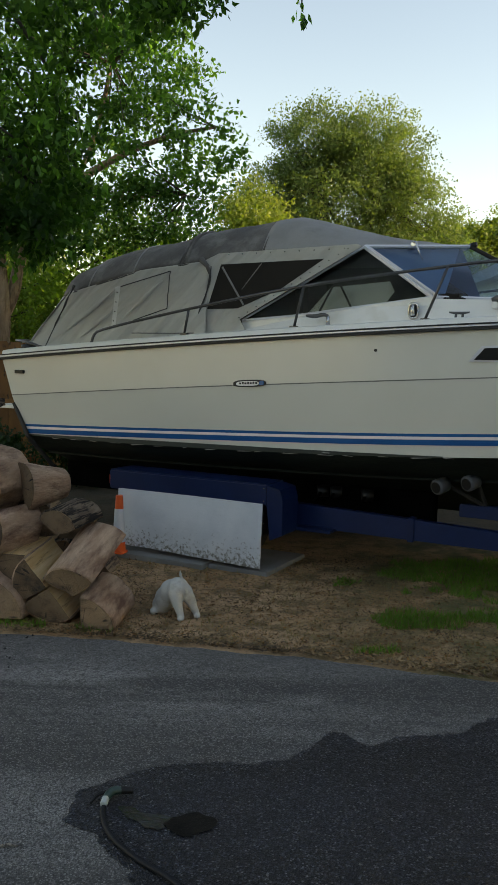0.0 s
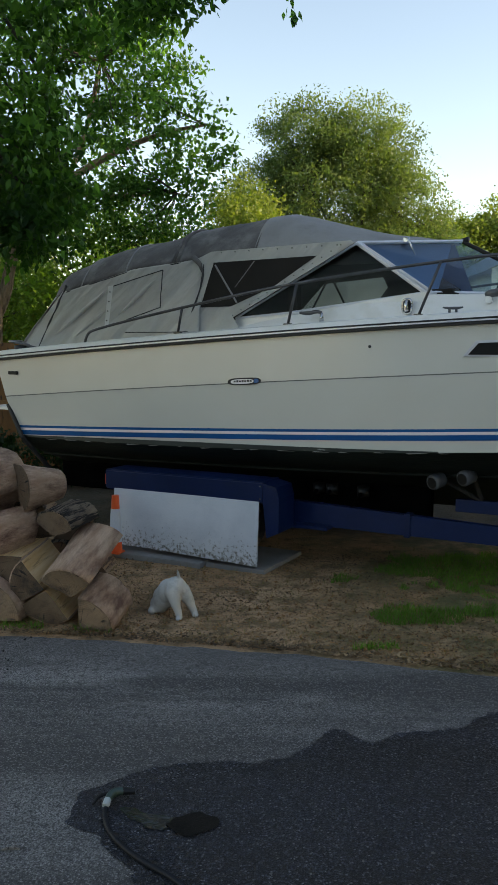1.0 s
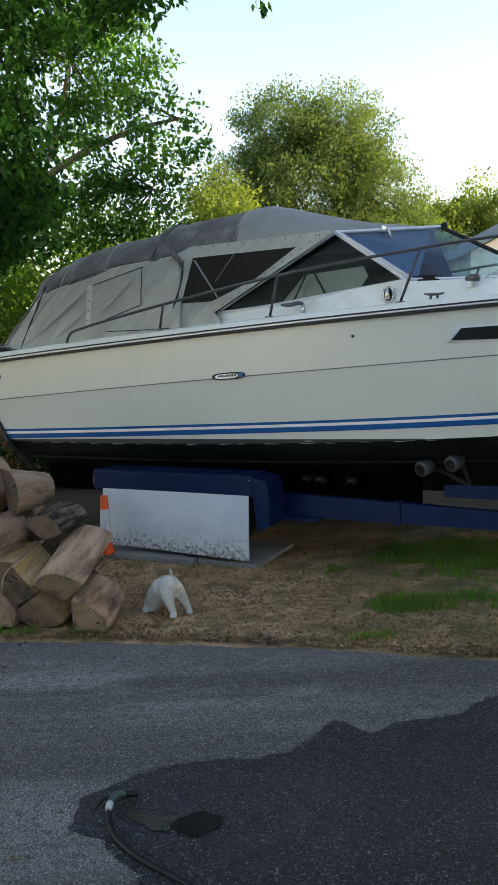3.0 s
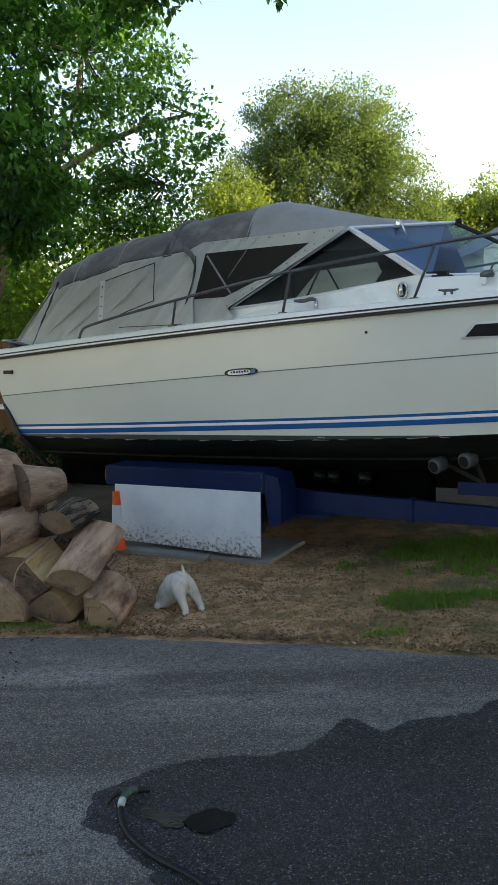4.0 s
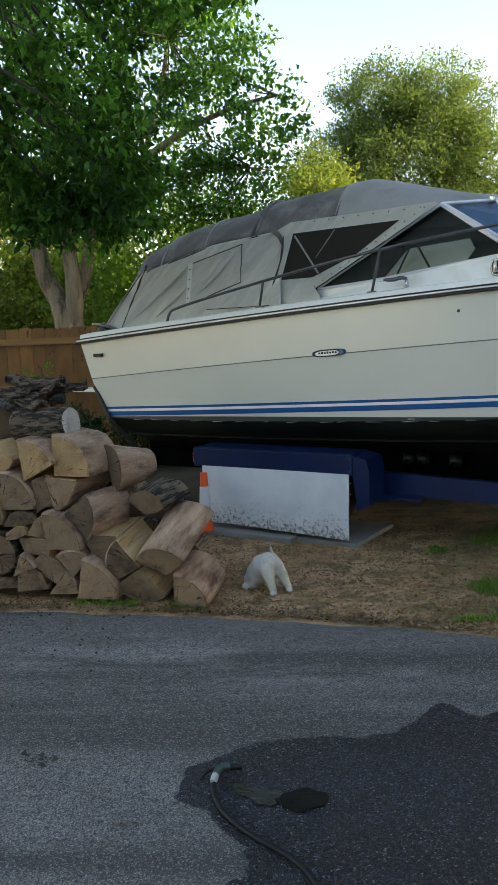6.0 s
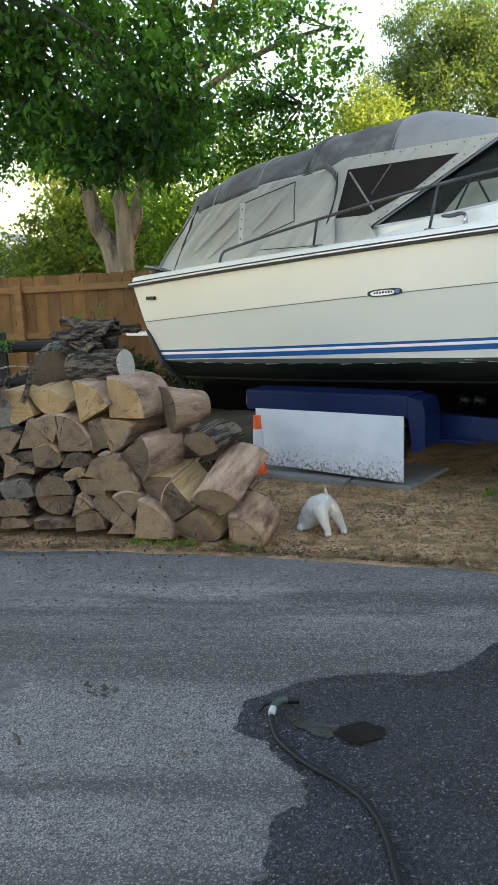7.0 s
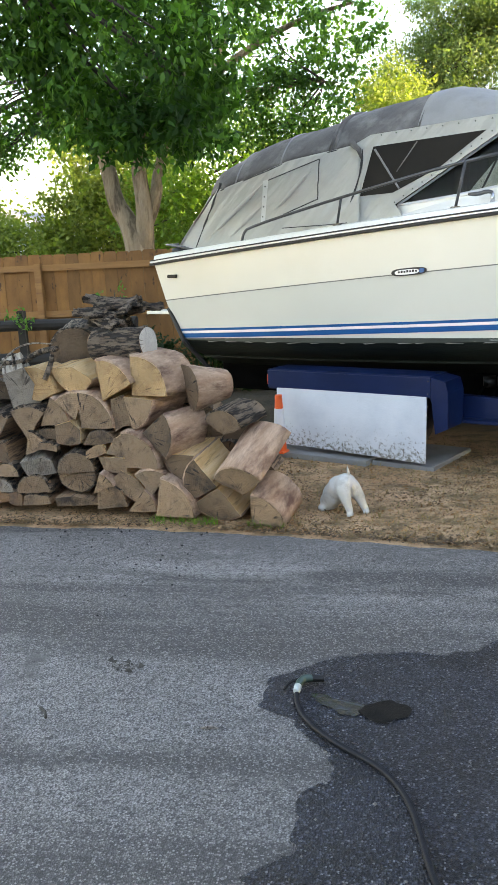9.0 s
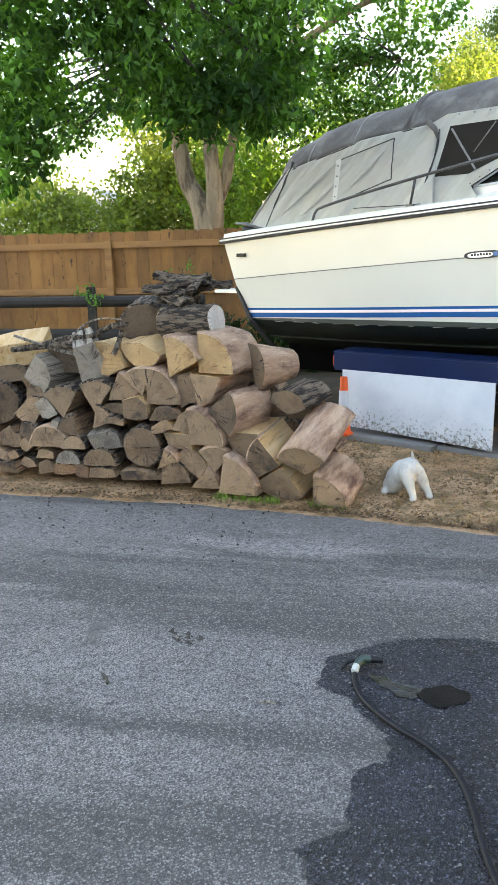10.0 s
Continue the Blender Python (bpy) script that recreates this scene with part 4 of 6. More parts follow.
for sign in (1, -1):
    g = part("front_pane", pane_bm([flip(p, sign) for p in (A_TOP, A_BOT, C_BOT, C_TOP)]), clear_glass, boat, "blue-tinted windshield glass")
    g.visible_shadow = False
    # blue panel added behind the pane to colour its upper part
    tops, bots = [Vector(flip(p, sign)).lerp(Vector(flip(q, sign)), k) + Vector((-0.03, 0.012 * sign, -0.012)) for p, q, k in ((A_TOP, C_TOP, 0.03), (A_TOP, C_TOP, 0.93))], [Vector(flip(A_BOT, sign)).lerp(Vector(flip(C_BOT, sign)), k) + Vector((-0.03, 0.012 * sign, 0.0)) for k in (0.02, 0.10)]
    part("sun_shade", pane_bm([tops[0], bots[0], bots[1], tops[1]]), inner_panel_blue, boat, "added blue panel behind the windshield glass")
    g = part("side_pane", pane_bm([flip(p, sign) for p in (A_TOP, A_BOT, MIDB, AFT)]), tinted, boat, "dark-tinted triangular side glass")
    for a, b, r in ((A_TOP, A_BOT, 0.021), (A_TOP, C_TOP, 0.017), (A_BOT, C_BOT, 0.014), (A_TOP, AFT, 0.010), (AFT, MIDB, 0.010), (MIDB, A_BOT, 0.012)):
        part("glass_frame", tube_bm([flip(a, sign), flip(b, sign)], r, 6), alu, boat, "pale metal windshield frame")
    part("inner_frame", tube_bm([flip((A_TOP[0] + 0.045, A_TOP[1] - 0.004, A_TOP[2] - 0.015), sign), flip((A_BOT[0] + 0.04, A_BOT[1] - 0.004, A_BOT[2] + 0.01), sign)], 0.011, 6), alu, boat)
    g.visible_shadow = False
    coam = plate_bm([(2.33, 1.97), (4.0, 2.09), (3.99, 2.232), (2.87, 2.092), (2.35, 2.05)], -HALF + 0.40, 0.03)
    if sign < 0:
        bmesh.ops.scale(coam, vec=(1, -1, 1), verts=coam.verts[:])
        bmesh.ops.reverse_faces(coam, faces=coam.faces[:])
    part("glass_coaming", coam, deck_white, boat, "white coaming under the side glass")
    # pale panel added behind the glass, standing in for the bright patch in it
    ins = plate_bm([(2.92, 2.112), (3.12, 2.32), (3.62, 2.36), (3.66, 2.28), (3.60, 2.20), (3.54, 2.172)], -HALF + 0.425 + 0.06, 0.004)
    if sign < 0:
        bmesh.ops.scale(ins, vec=(1, -1, 1), verts=ins.verts[:])
        bmesh.ops.reverse_faces(ins, faces=ins.faces[:])
    part("inner_curtain", ins, stripe_white, boat, "added pale panel behind the side glass for its bright patch")
    part("side_mullion", tube_bm([flip((3.33, -HALF + 0.42, 2.14), sign), flip((3.22, -HALF + 0.44, 2.33), sign)], 0.009, 6), black_void, boat)
    part("side_mullion", tube_bm([flip((3.05, -HALF + 0.405, 2.11), sign), flip((3.17, -HALF + 0.43, 2.35), sign)], 0.009, 6), black_void, boat)
part("centre_mullion", tube_bm([C_TOP, C_BOT], 0.018, 8), black_void, boat, "dark centre mullion of the windshield")
wiper = part("wiper", tube_bm([(3.70, -0.47, 2.70), (3.735, -0.50, 2.695), (3.765, -0.50, 2.62), (3.80, -0.50, 2.55)], [0.009, 0.008, 0.007, 0.004], 8), steel, boat, "single windshield wiper", True)
part("wiper_motor", box_bm(3.69, 3.725, -0.485, -0.455, 2.665, 2.70, 0.006), steel, wiper)
part("search_light", tube_bm([(4.03, 0.02, 2.69), (4.06, 0.02, 2.715), (4.11, 0.0, 2.72)], [0.012, 0.02, 0.024], 10), black_void, boat, "small dark lamp on the windshield top", True)

# interior through the glass; unseen dark panels added to stand in for its shade
part("cabin_lining", box_bm(2.36, 3.9, HALF - 0.56, HALF - 0.54, 1.7, 2.62), mesh_cabin_dark, boat, "added dark panel standing in for shade across the cabin")
part("cockpit_bulkhead", box_bm(2.30, 2.34, -0.86, 0.86, 1.7, 2.4), mesh_cabin_dark, boat, "added dark panel standing in for the shaded cockpit")
part("dashboard", box_bm(3.7, 4.2, -0.78, 0.78, 2.16, 2.26, 0.03), mesh_cabin_dark, boat, "dark dashboard")
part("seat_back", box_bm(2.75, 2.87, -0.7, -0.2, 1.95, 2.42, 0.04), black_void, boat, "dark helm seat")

# canvas top
TOP_S = [0.45, 0.62, 1.0, 1.65, 1.78, 2.5, 2.7, 3.2, 4.06]
TOP_Z = [2.56, 2.63, 2.74, 2.82, 2.85, 2.93, 2.945, 2.83, 2.715]
BND_S = [0.45, 0.61, 1.34, 2.06, 2.15, 3.14, 3.44, 4.06]
BND_Z = [2.26, 2.31, 2.485, 2.552, 2.59, 2.60, 2.632, 2.66]


def top_pt(s, v, lift=0.0):
    zt, zb = float(np.interp(s, TOP_S, TOP_Z)), float(np.interp(s, BND_S, BND_Z))
    sag = 0.018 * noise.noise((s * 3.1, v * 2.0, 0.3)) + 0.006 * noise.noise((s * 11, v * 7, 2.3))
    k = abs(v)
    return (s, v * 0.90, zb + (zt - zb) * (1 - k ** 4.6) + (sag + lift) * (1 - k ** 6))


cross = [math.copysign(abs(v) ** 0.55, v) for v in np.linspace(-1, 1, 41)]
canopy = part("canvas_top", grid_bm(lambda s, v: top_pt(s, v), list(np.linspace(0.45, 1.76, 22)), cross, 0.008), canvas_dark, boat, "weathered dark grey canvas top", True)
part("canvas_top", grid_bm(lambda s, v: top_pt(s, v, 0.012), list(np.linspace(1.74, 2.56, 14)), cross, 0.008), canvas_dark, boat, "weathered dark grey canvas top", True)


def front_top(u, v):
    end = 4.05 - 0.63 * abs(v)
    s = 2.54 + (end - 2.54) * u
    p = top_pt(s, v, 0.016 * (1 - u))
    zt = 2.715 - 0.075 * abs(v)
    return (p[0], p[1] * (1 - 0.1 * u), p[2] * (1 - u ** 4) + zt * u ** 4)


part("front_canvas", grid_bm(front_top, list(np.linspace(0, 1, 22)), cross, 0.008), canvas_mid, boat, "pale grey canvas stretched to the windshield", True)
for s in (0.72, 1.22):
    part("canvas_seam", tube_bm([top_pt(s + 0.03 * v * v, v, 0.001) for v in np.linspace(-1, 1, 33)], 0.009, 6), canvas_mid, boat, "pale worn seam across the canvas top", True)
for s in (1.76, 1.80):
    part("canvas_fold", tube_bm([top_pt(s + 0.02 * noise.noise((v * 3, s, 0)), v, 0.010) for v in np.linspace(-1, 1, 25)], [0.016, 0.021, 0.014, 0.021, 0.016], 8), canvas_dark, boat, "bunched fold in the dark canvas", True)
for sign in (1, -1):
    part("valance_piping", tube_bm([(s, sign * 0.905, float(np.interp(s, BND_S, BND_Z)) - 0.006 + 0.006 * noise.noise((s * 6, 0, 0))) for s in np.linspace(0.5, 3.42, 40)], 0.006, 6), seam_dark, boat, "dark piping under the canvas top")
    part("hanging_fold", tube_bm([(1.98, sign * 0.93, 2.56), (2.05, sign * 0.945, 2.50), (2.07, sign * 0.94, 2.43)], [0.026, 0.020, 0.008], 8), canvas_dark, boat, "bunched fold in the dark canvas", True)


def curtain_fn(sign):
    def fn(s, u):
        lo = z_rail(s) + 0.072 + 0.012 * noise.noise((s * 3.3, 2.2, 0.4))
        hi = 1.83 + (s - 0.05) / 0.52 * 0.50 if s < 0.57 else float(np.interp(s, BND_S, BND_Z))
        z = lo + (max(hi, lo + 0.01) - lo) * u
        w = 0.014 * noise.noise((s * 2.2 + z * 1.5, z * 1.2, 0.5 + sign)) + 0.022 * noise.noise((s * 4.2 - z * 5.4, z * 0.7 + s * 0.5, 3.5)) + 0.012 * noise.noise((s * 13 - z * 12, z * 1.5, 8.5))
        lean = 0.06 * u
        return (s, sign * (HALF - 0.28 - lean + w), z)
    return fn


mid_poly = [(1.90, 1.86), (2.12, 1.89), (2.43, 1.95), (2.36, 2.05), (3.43, 2.62), (3.40, 2.64), (2.15, 2.605), (2.02, 2.555), (2.05, 2.42), (2.0, 2.12)]
win_poly = [(2.175, 2.512), (3.115, 2.532), (2.74, 2.30), (2.34, 2.142), (2.045, 2.137)]
for sign in (1, -1):
    part("side_curtain", grid_bm(curtain_fn(sign), [0.05 + 0.0215 * i for i in range(94)], list(np.linspace(0, 1, 40)), 0.005), canvas_light, boat, "light grey canvas side curtain", True)
    y0 = -HALF + 0.325
    mp = plate_bm(mid_poly, y0, 0.006)
    if sign < 0:
        bmesh.ops.scale(mp, vec=(1, -1, 1), verts=mp.verts[:])
        bmesh.ops.reverse_faces(mp, faces=mp.faces[:])
    panel = part("window_curtain", mp, canvas_light, boat, "light grey canvas panel with snap buttons")
    wp = plate_bm(win_poly, y0 - 0.006, 0.005)
    if sign < 0:
        bmesh.ops.scale(wp, vec=(1, -1, 1), verts=wp.verts[:])
        bmesh.ops.reverse_faces(wp, faces=wp.faces[:])
    part("mesh_window", wp, mesh_cabin_dark, panel, "dark mesh window")
    yy = (y0 - 0.008) * sign
    part("window_strut", tube_bm([(2.19, yy, 2.49), (2.40, yy, 2.17)], 0.009, 6), canvas_mid, panel, "pale strut behind the mesh")
    part("window_strut", tube_bm([(2.56, yy, 2.51), (2.38, yy, 2.30)], 0.005, 6), canvas_dark, panel)
    for k in range(13):
        q = k / 12
        s, z = 2.40 + (3.36 - 2.40) * q, 2.055 + (2.595 - 2.055) * q
        bm = bmesh.new()
        bmesh.ops.create_icosphere(bm, subdivisions=1, radius=0.007, matrix=Matrix.Translation((s - 0.04, yy, z + 0.012)))
        part("snap", bm, steel, panel)
    for k in range(9):
        bm = bmesh.new()
        bmesh.ops.create_icosphere(bm, subdivisions=1, radius=0.007, matrix=Matrix.Translation((2.25 + k * 0.13, yy, 2.592 + k * 0.002)))
        part("snap", bm, steel, panel)
    yc = (-HALF + 0.30) * sign
    # roll-up flap in the side curtain, zips and seams
    flap = boat
    for a, b in (((1.15, 2.335), (1.68, 2.465)), ((1.68, 2.465), (1.67, 2.14)), ((1.67, 2.14), (1.32, 2.035))):
        part("flap_piping", tube_bm([((a[0] + (b[0] - a[0]) * q) + 0.006 * noise.noise((q * 9, a[0], 0)), (-HALF + 0.28 + 0.06 * ((a[1] + (b[1] - a[1]) * q) - 1.9) / 0.6 - 0.040) * sign, a[1] + (b[1] - a[1]) * q) for q in np.linspace(0, 1, 9)], 0.0048, 5), seam_dark, flap)
    strip = part("snap_strip", pane_bm([(s, (-HALF + 0.28 + 0.06 * (z - 1.9) / 0.6 - 0.046) * sign, z) for s, z in ((1.11, 2.335), (1.165, 2.345), (1.135, 1.98), (1.09, 1.972))], 0.004), stripe_white, flap, "white snap strip")
    for k in range(4):
        bm = bmesh.new()
        zz = 2.03 + 0.085 * k
        bmesh.ops.create_icosphere(bm, subdivisions=1, radius=0.007, matrix=Matrix.Translation((1.115 + 0.02 * (k / 3), (-HALF + 0.28 + 0.06 * (zz - 1.9) / 0.6 - 0.050) * sign, zz)))
        part("snap", bm, black_void, strip)
    for a, b in (((1.10, 2.33), (0.50, 1.90)), ((1.06, 2.12), (0.72, 1.88)), ((1.60, 2.40), (1.22, 2.08))):
        part("canvas_crease", tube_bm([(a[0] + (b[0] - a[0]) * q, (HALF - 0.28 - 0.06 * (a[1] + (b[1] - a[1]) * q - 1.9) / 0.6 + 0.008 + 0.012 * noise.noise((q * 3, a[0], 1))) * -sign, a[1] + (b[1] - a[1]) * q) for q in np.linspace(0, 1, 12)], [0.003, 0.016, 0.018, 0.012, 0.003], 8), canvas_light, boat, "soft diagonal crease in the canvas", True)
    part("stern_zip", tube_bm([(0.62 - 0.30 * q + 0.012 * noise.noise((q * 7, 1, 0)), (-HALF + 0.26 + 0.06 * (1 - q) - 0.018) * sign, 2.36 - 0.58 * q) for q in np.linspace(0, 1, 14)], [0.014, 0.004, 0.013, 0.004, 0.012, 0.003, 0.006, 0.003], 6), seam_dark, boat, "open black zip in the canvas")
    part("curtain_zip", tube_bm([(2.08 - 0.14 * q + 0.02 * math.sin(q * 5), (-HALF + 0.30 - 0.004 + 0.02 * (1 - q)) * sign, 2.50 - 0.56 * q) for q in np.linspace(0, 1, 14)], [0.004, 0.012, 0.005, 0.010, 0.004, 0.003], 6), seam_dark, boat, "open black zip in the canvas")
    part("hem_piping", tube_bm([(s, (-HALF + 0.262) * sign, z_rail(s) + 0.13 + 0.035 * math.sin(s * 2.1)) for s in np.linspace(1.3, 1.95, 12)], 0.004, 5), seam_dark, boat)


def stern_fn(u, v):
    a = Vector(top_pt(0.46, v))
    b = Vector((0.05, v * (HALF - 0.28), z_rail(0) + 0.11))
    p = a.lerp(b, u)
    p.x += 0.025 * noise.noise((v * 2.5, u * 1.5, 7.1))
    return p


part("stern_curtain", grid_bm(stern_fn, list(np.linspace(0, 1, 14)), list(np.linspace(-1, 1, 25)), 0.005), canvas_light, boat, "sloping light grey canvas stern curtain", True)

# ---- the trailer ----
trailer = thing("boat_trailer", BOAT, "navy blue tandem-axle boat trailer with scuffed paint", "trailer")
for sign in (1, -1):
    def side(n):
        return (-HALF + n) * sign
    bm = bmesh.new()
    pts = [(1.36, 0.30, 0.356, 0.552), (2.9, 0.30, 0.347, 0.537), (4.0, 0.31, 0.338, 0.498), (5.2, 0.36, 0.32, 0.445), (8.4, 1.17, 0.32, 0.44)]
    rings = [[bm.verts.new((s, side(n + dn), z)) for dn, z in ((0, z0), (0.075, z0), (0.075, z1), (0, z1))] for s, n, z0, z1 in pts]
    for r0, r1 in zip(rings, rings[1:]):
        for k in range(4):
            bm.faces.new((r0[k], r0[(k + 1) % 4], r1[(k + 1) % 4], r1[k]))
    bm.faces.new(rings[0])
    bm.faces.new(rings[-1][::-1])
    bmesh.ops.recalc_face_normals(bm, faces=bm.faces[:])
    part("side_beam", bm, trailer_blue, trailer, "navy blue box-section side beam")
    part("beam_joint", box_bm(3.90, 3.95, min(side(0.292), side(0.39)), max(side(0.292), side(0.39)), 0.325, 0.515, 0.004), trailer_blue, trailer)
    bunk = part("upper_beam", box_bm(4.25, 5.3, min(side(0.50), side(0.58)), max(side(0.50), side(0.58)), 0.53, 0.63, 0.006), trailer_blue, trailer, "short raised beam")
    part("strut", box_bm(4.85, 4.93, min(side(0.36), side(0.56)), max(side(0.36), side(0.56)), 0.42, 0.54, 0.004), trailer_blue, bunk)
    # fender: top skirt, end panel, reflector
    y_in, y_out = side(0.22), side(-0.10)
    fender = part("fender", box_bm(1.33, 2.87, min(y_in, y_out), max(y_in, y_out), 0.565, 0.735, 0.012), trailer_blue, trailer, "navy blue steel fender with chipped edges")
    bm = plate_bm([(2.862, 0.56), (2.895, 0.285), (3.0, 0.335), (3.0, 0.61), (2.975, 0.70), (2.862, 0.725)], 0, 0.30)
    for v in bm.verts:
        v.co.y = (-HALF - 0.095 + v.co.y) * sign
    bmesh.ops.recalc_face_normals(bm, faces=bm.faces[:])
    part("end_panel", bm, trailer_blue, fender, "folded blue end panel")
    part("bracket", box_bm(2.92, 3.30, min(side(0.18), side(0.32)), max(side(0.18), side(0.32)), 0.335, 0.36, 0.003), trailer_blue, fender)
    for q in range(4):
        bm = bmesh.new()
        bmesh.ops.create_icosphere(bm, subdivisions=1, radius=0.007, matrix=Matrix.Translation((2.84, side(-0.104), 0.42 + q * 0.085) if q < 2 else (2.84, side(-0.104), 0.60 + (q - 2) * 0.1)))
        part("rivet", bm, steel, fender)
    part("reflector", box_bm(1.322, 1.333, min(side(-0.085), side(-0.03)), max(side(-0.085), side(-0.03)), 0.60, 0.69, 0.002), orange, fender, "red side reflector")
    for s in (1.72, 2.46):
        hub = (s, side(0.10), 0.36)
        bm = bmesh.new()
        bmesh.ops.create_cone(bm, cap_ends=True, segments=28, radius1=0.31, radius2=0.31, depth=0.2, matrix=Matrix.Translation(hub) @ Matrix.Rotation(radians(90), 4, 'X'))
        bmesh.ops.bevel(bm, geom=[e for e in bm.edges if len(e.link_faces) == 2 and e.calc_face_angle() > 1.0], offset=0.03, segments=2, affect='EDGES')
        wheel = part("wheel", bm, tyre_mat, trailer, "black trailer tyre in the shade")
        bm = bmesh.new()
        bmesh.ops.create_cone(bm, cap_ends=True, segments=20, radius1=0.19, radius2=0.16, depth=0.21, matrix=Matrix.Translation(hub) @ Matrix.Rotation(radians(90), 4, 'X'))
        part("rim", bm, roller_grey, wheel)
    for s, z in ((4.135, 0.785), (4.365, 0.832)):
        y = side(0.36)
        bm = tube_bm([(s - 0.025, y - 0.055 * sign, z - 0.012), (s - 0.02, y - 0.045 * sign, z - 0.01), (s + 0.02, y + 0.04 * sign, z + 0.010)], [0.056, 0.062, 0.060], 18)
        roller = part("roller", bm, roller_grey, trailer, "grey rubber keel roller", True)
        part("roller_bore", tube_bm([(s - 0.027, y - 0.059 * sign, z - 0.013), (s - 0.012, y - 0.03 * sign, z - 0.007)], 0.044, 14), black_void, roller)
        part("roller_arm", tube_bm([(s + 0.03, y + 0.065 * sign, z), (4.45, side(0.54), 0.62)], 0.018, 6), dark_iron, roller)
    for s in (3.0, 3.12, 3.4):
        bm = tube_bm([(s, side(0.62), 0.60), (s + 0.09, side(0.66), 0.60)], 0.05, 12)
        roller = part("roller", bm, black_void, trailer, "dark rubber roller", True)
        part("roller_arm", tube_bm([(s + 0.04, side(0.62), 0.60), (s + 0.04, side(0.34), 0.50)], 0.014, 6), under_hull_black, roller)
    # bunk made deep and black to hide the lit ground, as shade would
    part("bunk", box_bm(0.2, 4.0, min(side(0.72), side(0.82)), max(side(0.72), side(0.82)), 0.39, 0.665, 0.01), under_hull_black, trailer, "bunk under the hull, deepened and blackened to stand in for shade")
for s in (1.5, 2.1, 3.6, 5.1):
    part("cross_member", box_bm(s, s + 0.09, -HALF + 0.34, HALF - 0.34, 0.33, 0.44, 0.004), trailer_blue, trailer)
for s in (1.72, 2.46):
    part("axle", tube_bm([(s, -HALF + 0.1, 0.36), (s, HALF - 0.1, 0.36)], 0.035, 8), dark_iron, trailer)
jack = part("tongue_jack", tube_bm([(8.2, 0, 0.0), (8.2, 0, 0.75)], 0.035, 10), trailer_blue, trailer, "blue tongue jack")
part("coupler", box_bm(8.3, 8.75, -0.06, 0.06, 0.36, 0.46, 0.015), trailer_blue, trailer)
part("winch_post", box_bm(7.1, 7.2, -0.05, 0.05, 0.40, 1.55, 0.006), trailer_blue, trailer)
part("tie_down_strap", tube_bm([(0.13, -HALF + 0.03, 1.25), (0.30, -HALF + 0.02, 0.95), (0.5, -HALF + 0.28, 0.55)], 0.022, 6), rubber, trailer, "black tie-down strap at the stern")


# ---- things round the trailer ----
BASE = BOAT @ Matrix.Translation((0, -HALF, 0))      # near side of the boat at the ground


def on_side(s, n):
    return BASE @ Vector((s, n, 0))


def slab(s0, s1, n0, n1, h, label):
    bm = box_bm(s0, s1, n0, n1, -0.01, h, 0.006)
    bmesh.ops.transform(bm, matrix=BASE, verts=bm.verts[:])
    ob = mesh_ob("concrete_slab", bm, concrete)
    return tagged(ob, label, "concrete slab", "concrete slabs", "")


slab(2.36, 2.90, -0.135, 0.62, 0.032, "grey concrete slab under the trailer wheels")
slab(1.25, 2.35, -0.22, 0.55, 0.038, "thin grey concrete slab beside the trailer wheels")


def board_fn(u, v):
    s = 1.44 + 1.395 * u
    lo = 0.095 - 0.04 * u + 0.006 * noise.noise((u * 14, 0, 0))
    z = lo + (0.578 - lo) * v
    return (s, -0.118 + 0.022 * noise.noise((u * 1.4, v * 1.1, 0.2)) - 0.012 * (1 - v), z)


bm = grid_bm(board_fn, list(np.linspace(0, 1, 40)), list(np.linspace(0, 1, 14)), 0.014)
bmesh.ops.transform(bm, matrix=BASE, verts=bm.verts[:])
board = mesh_ob("wheel_cover_board", bm, board_white)
tagged(board, "white-painted board with mildewed foot, covering trailer wheels", "board")

# traffic cone
cone = thing("traffic_cone", pose(-1.045, 7.15, 0.038, 0, 0, -20), "orange traffic cone with one white reflective collar", "traffic cone")
part("base", box_bm(-0.062, 0.062, -0.062, 0.062, 0.0, 0.02, 0.008), orange, cone)


def frustum(z0, z1, r0, r1):
    bm = bmesh.new()
    bmesh.ops.create_cone(bm, cap_ends=True, segments=24, radius1=r0, radius2=r1, depth=z1 - z0, matrix=Matrix.Translation((0, 0, (z0 + z1) / 2)))
    return bm


def cone_r(z):
    return 0.058 - (0.058 - 0.030) * z / 0.50


part("cone_body", frustum(0.02, 0.50, cone_r(0.02), cone_r(0.50)), orange, cone, smooth=False)
part("collar", frustum(0.10, 0.385, cone_r(0.10) + 0.003, cone_r(0.385) + 0.003), collar_white, cone, "white reflective collar")

# garden ornament: a dog digging, head in the ground
bm = bmesh.new()


def ball(x, y, z, rx, ry, rz, tilt=0.0):
    bmesh.ops.create_uvsphere(bm, u_segments=16, v_segments=10, radius=1.0, matrix=pose(x, y, z, 0, tilt, 0) @ Matrix.Diagonal((rx, ry, rz, 1)))


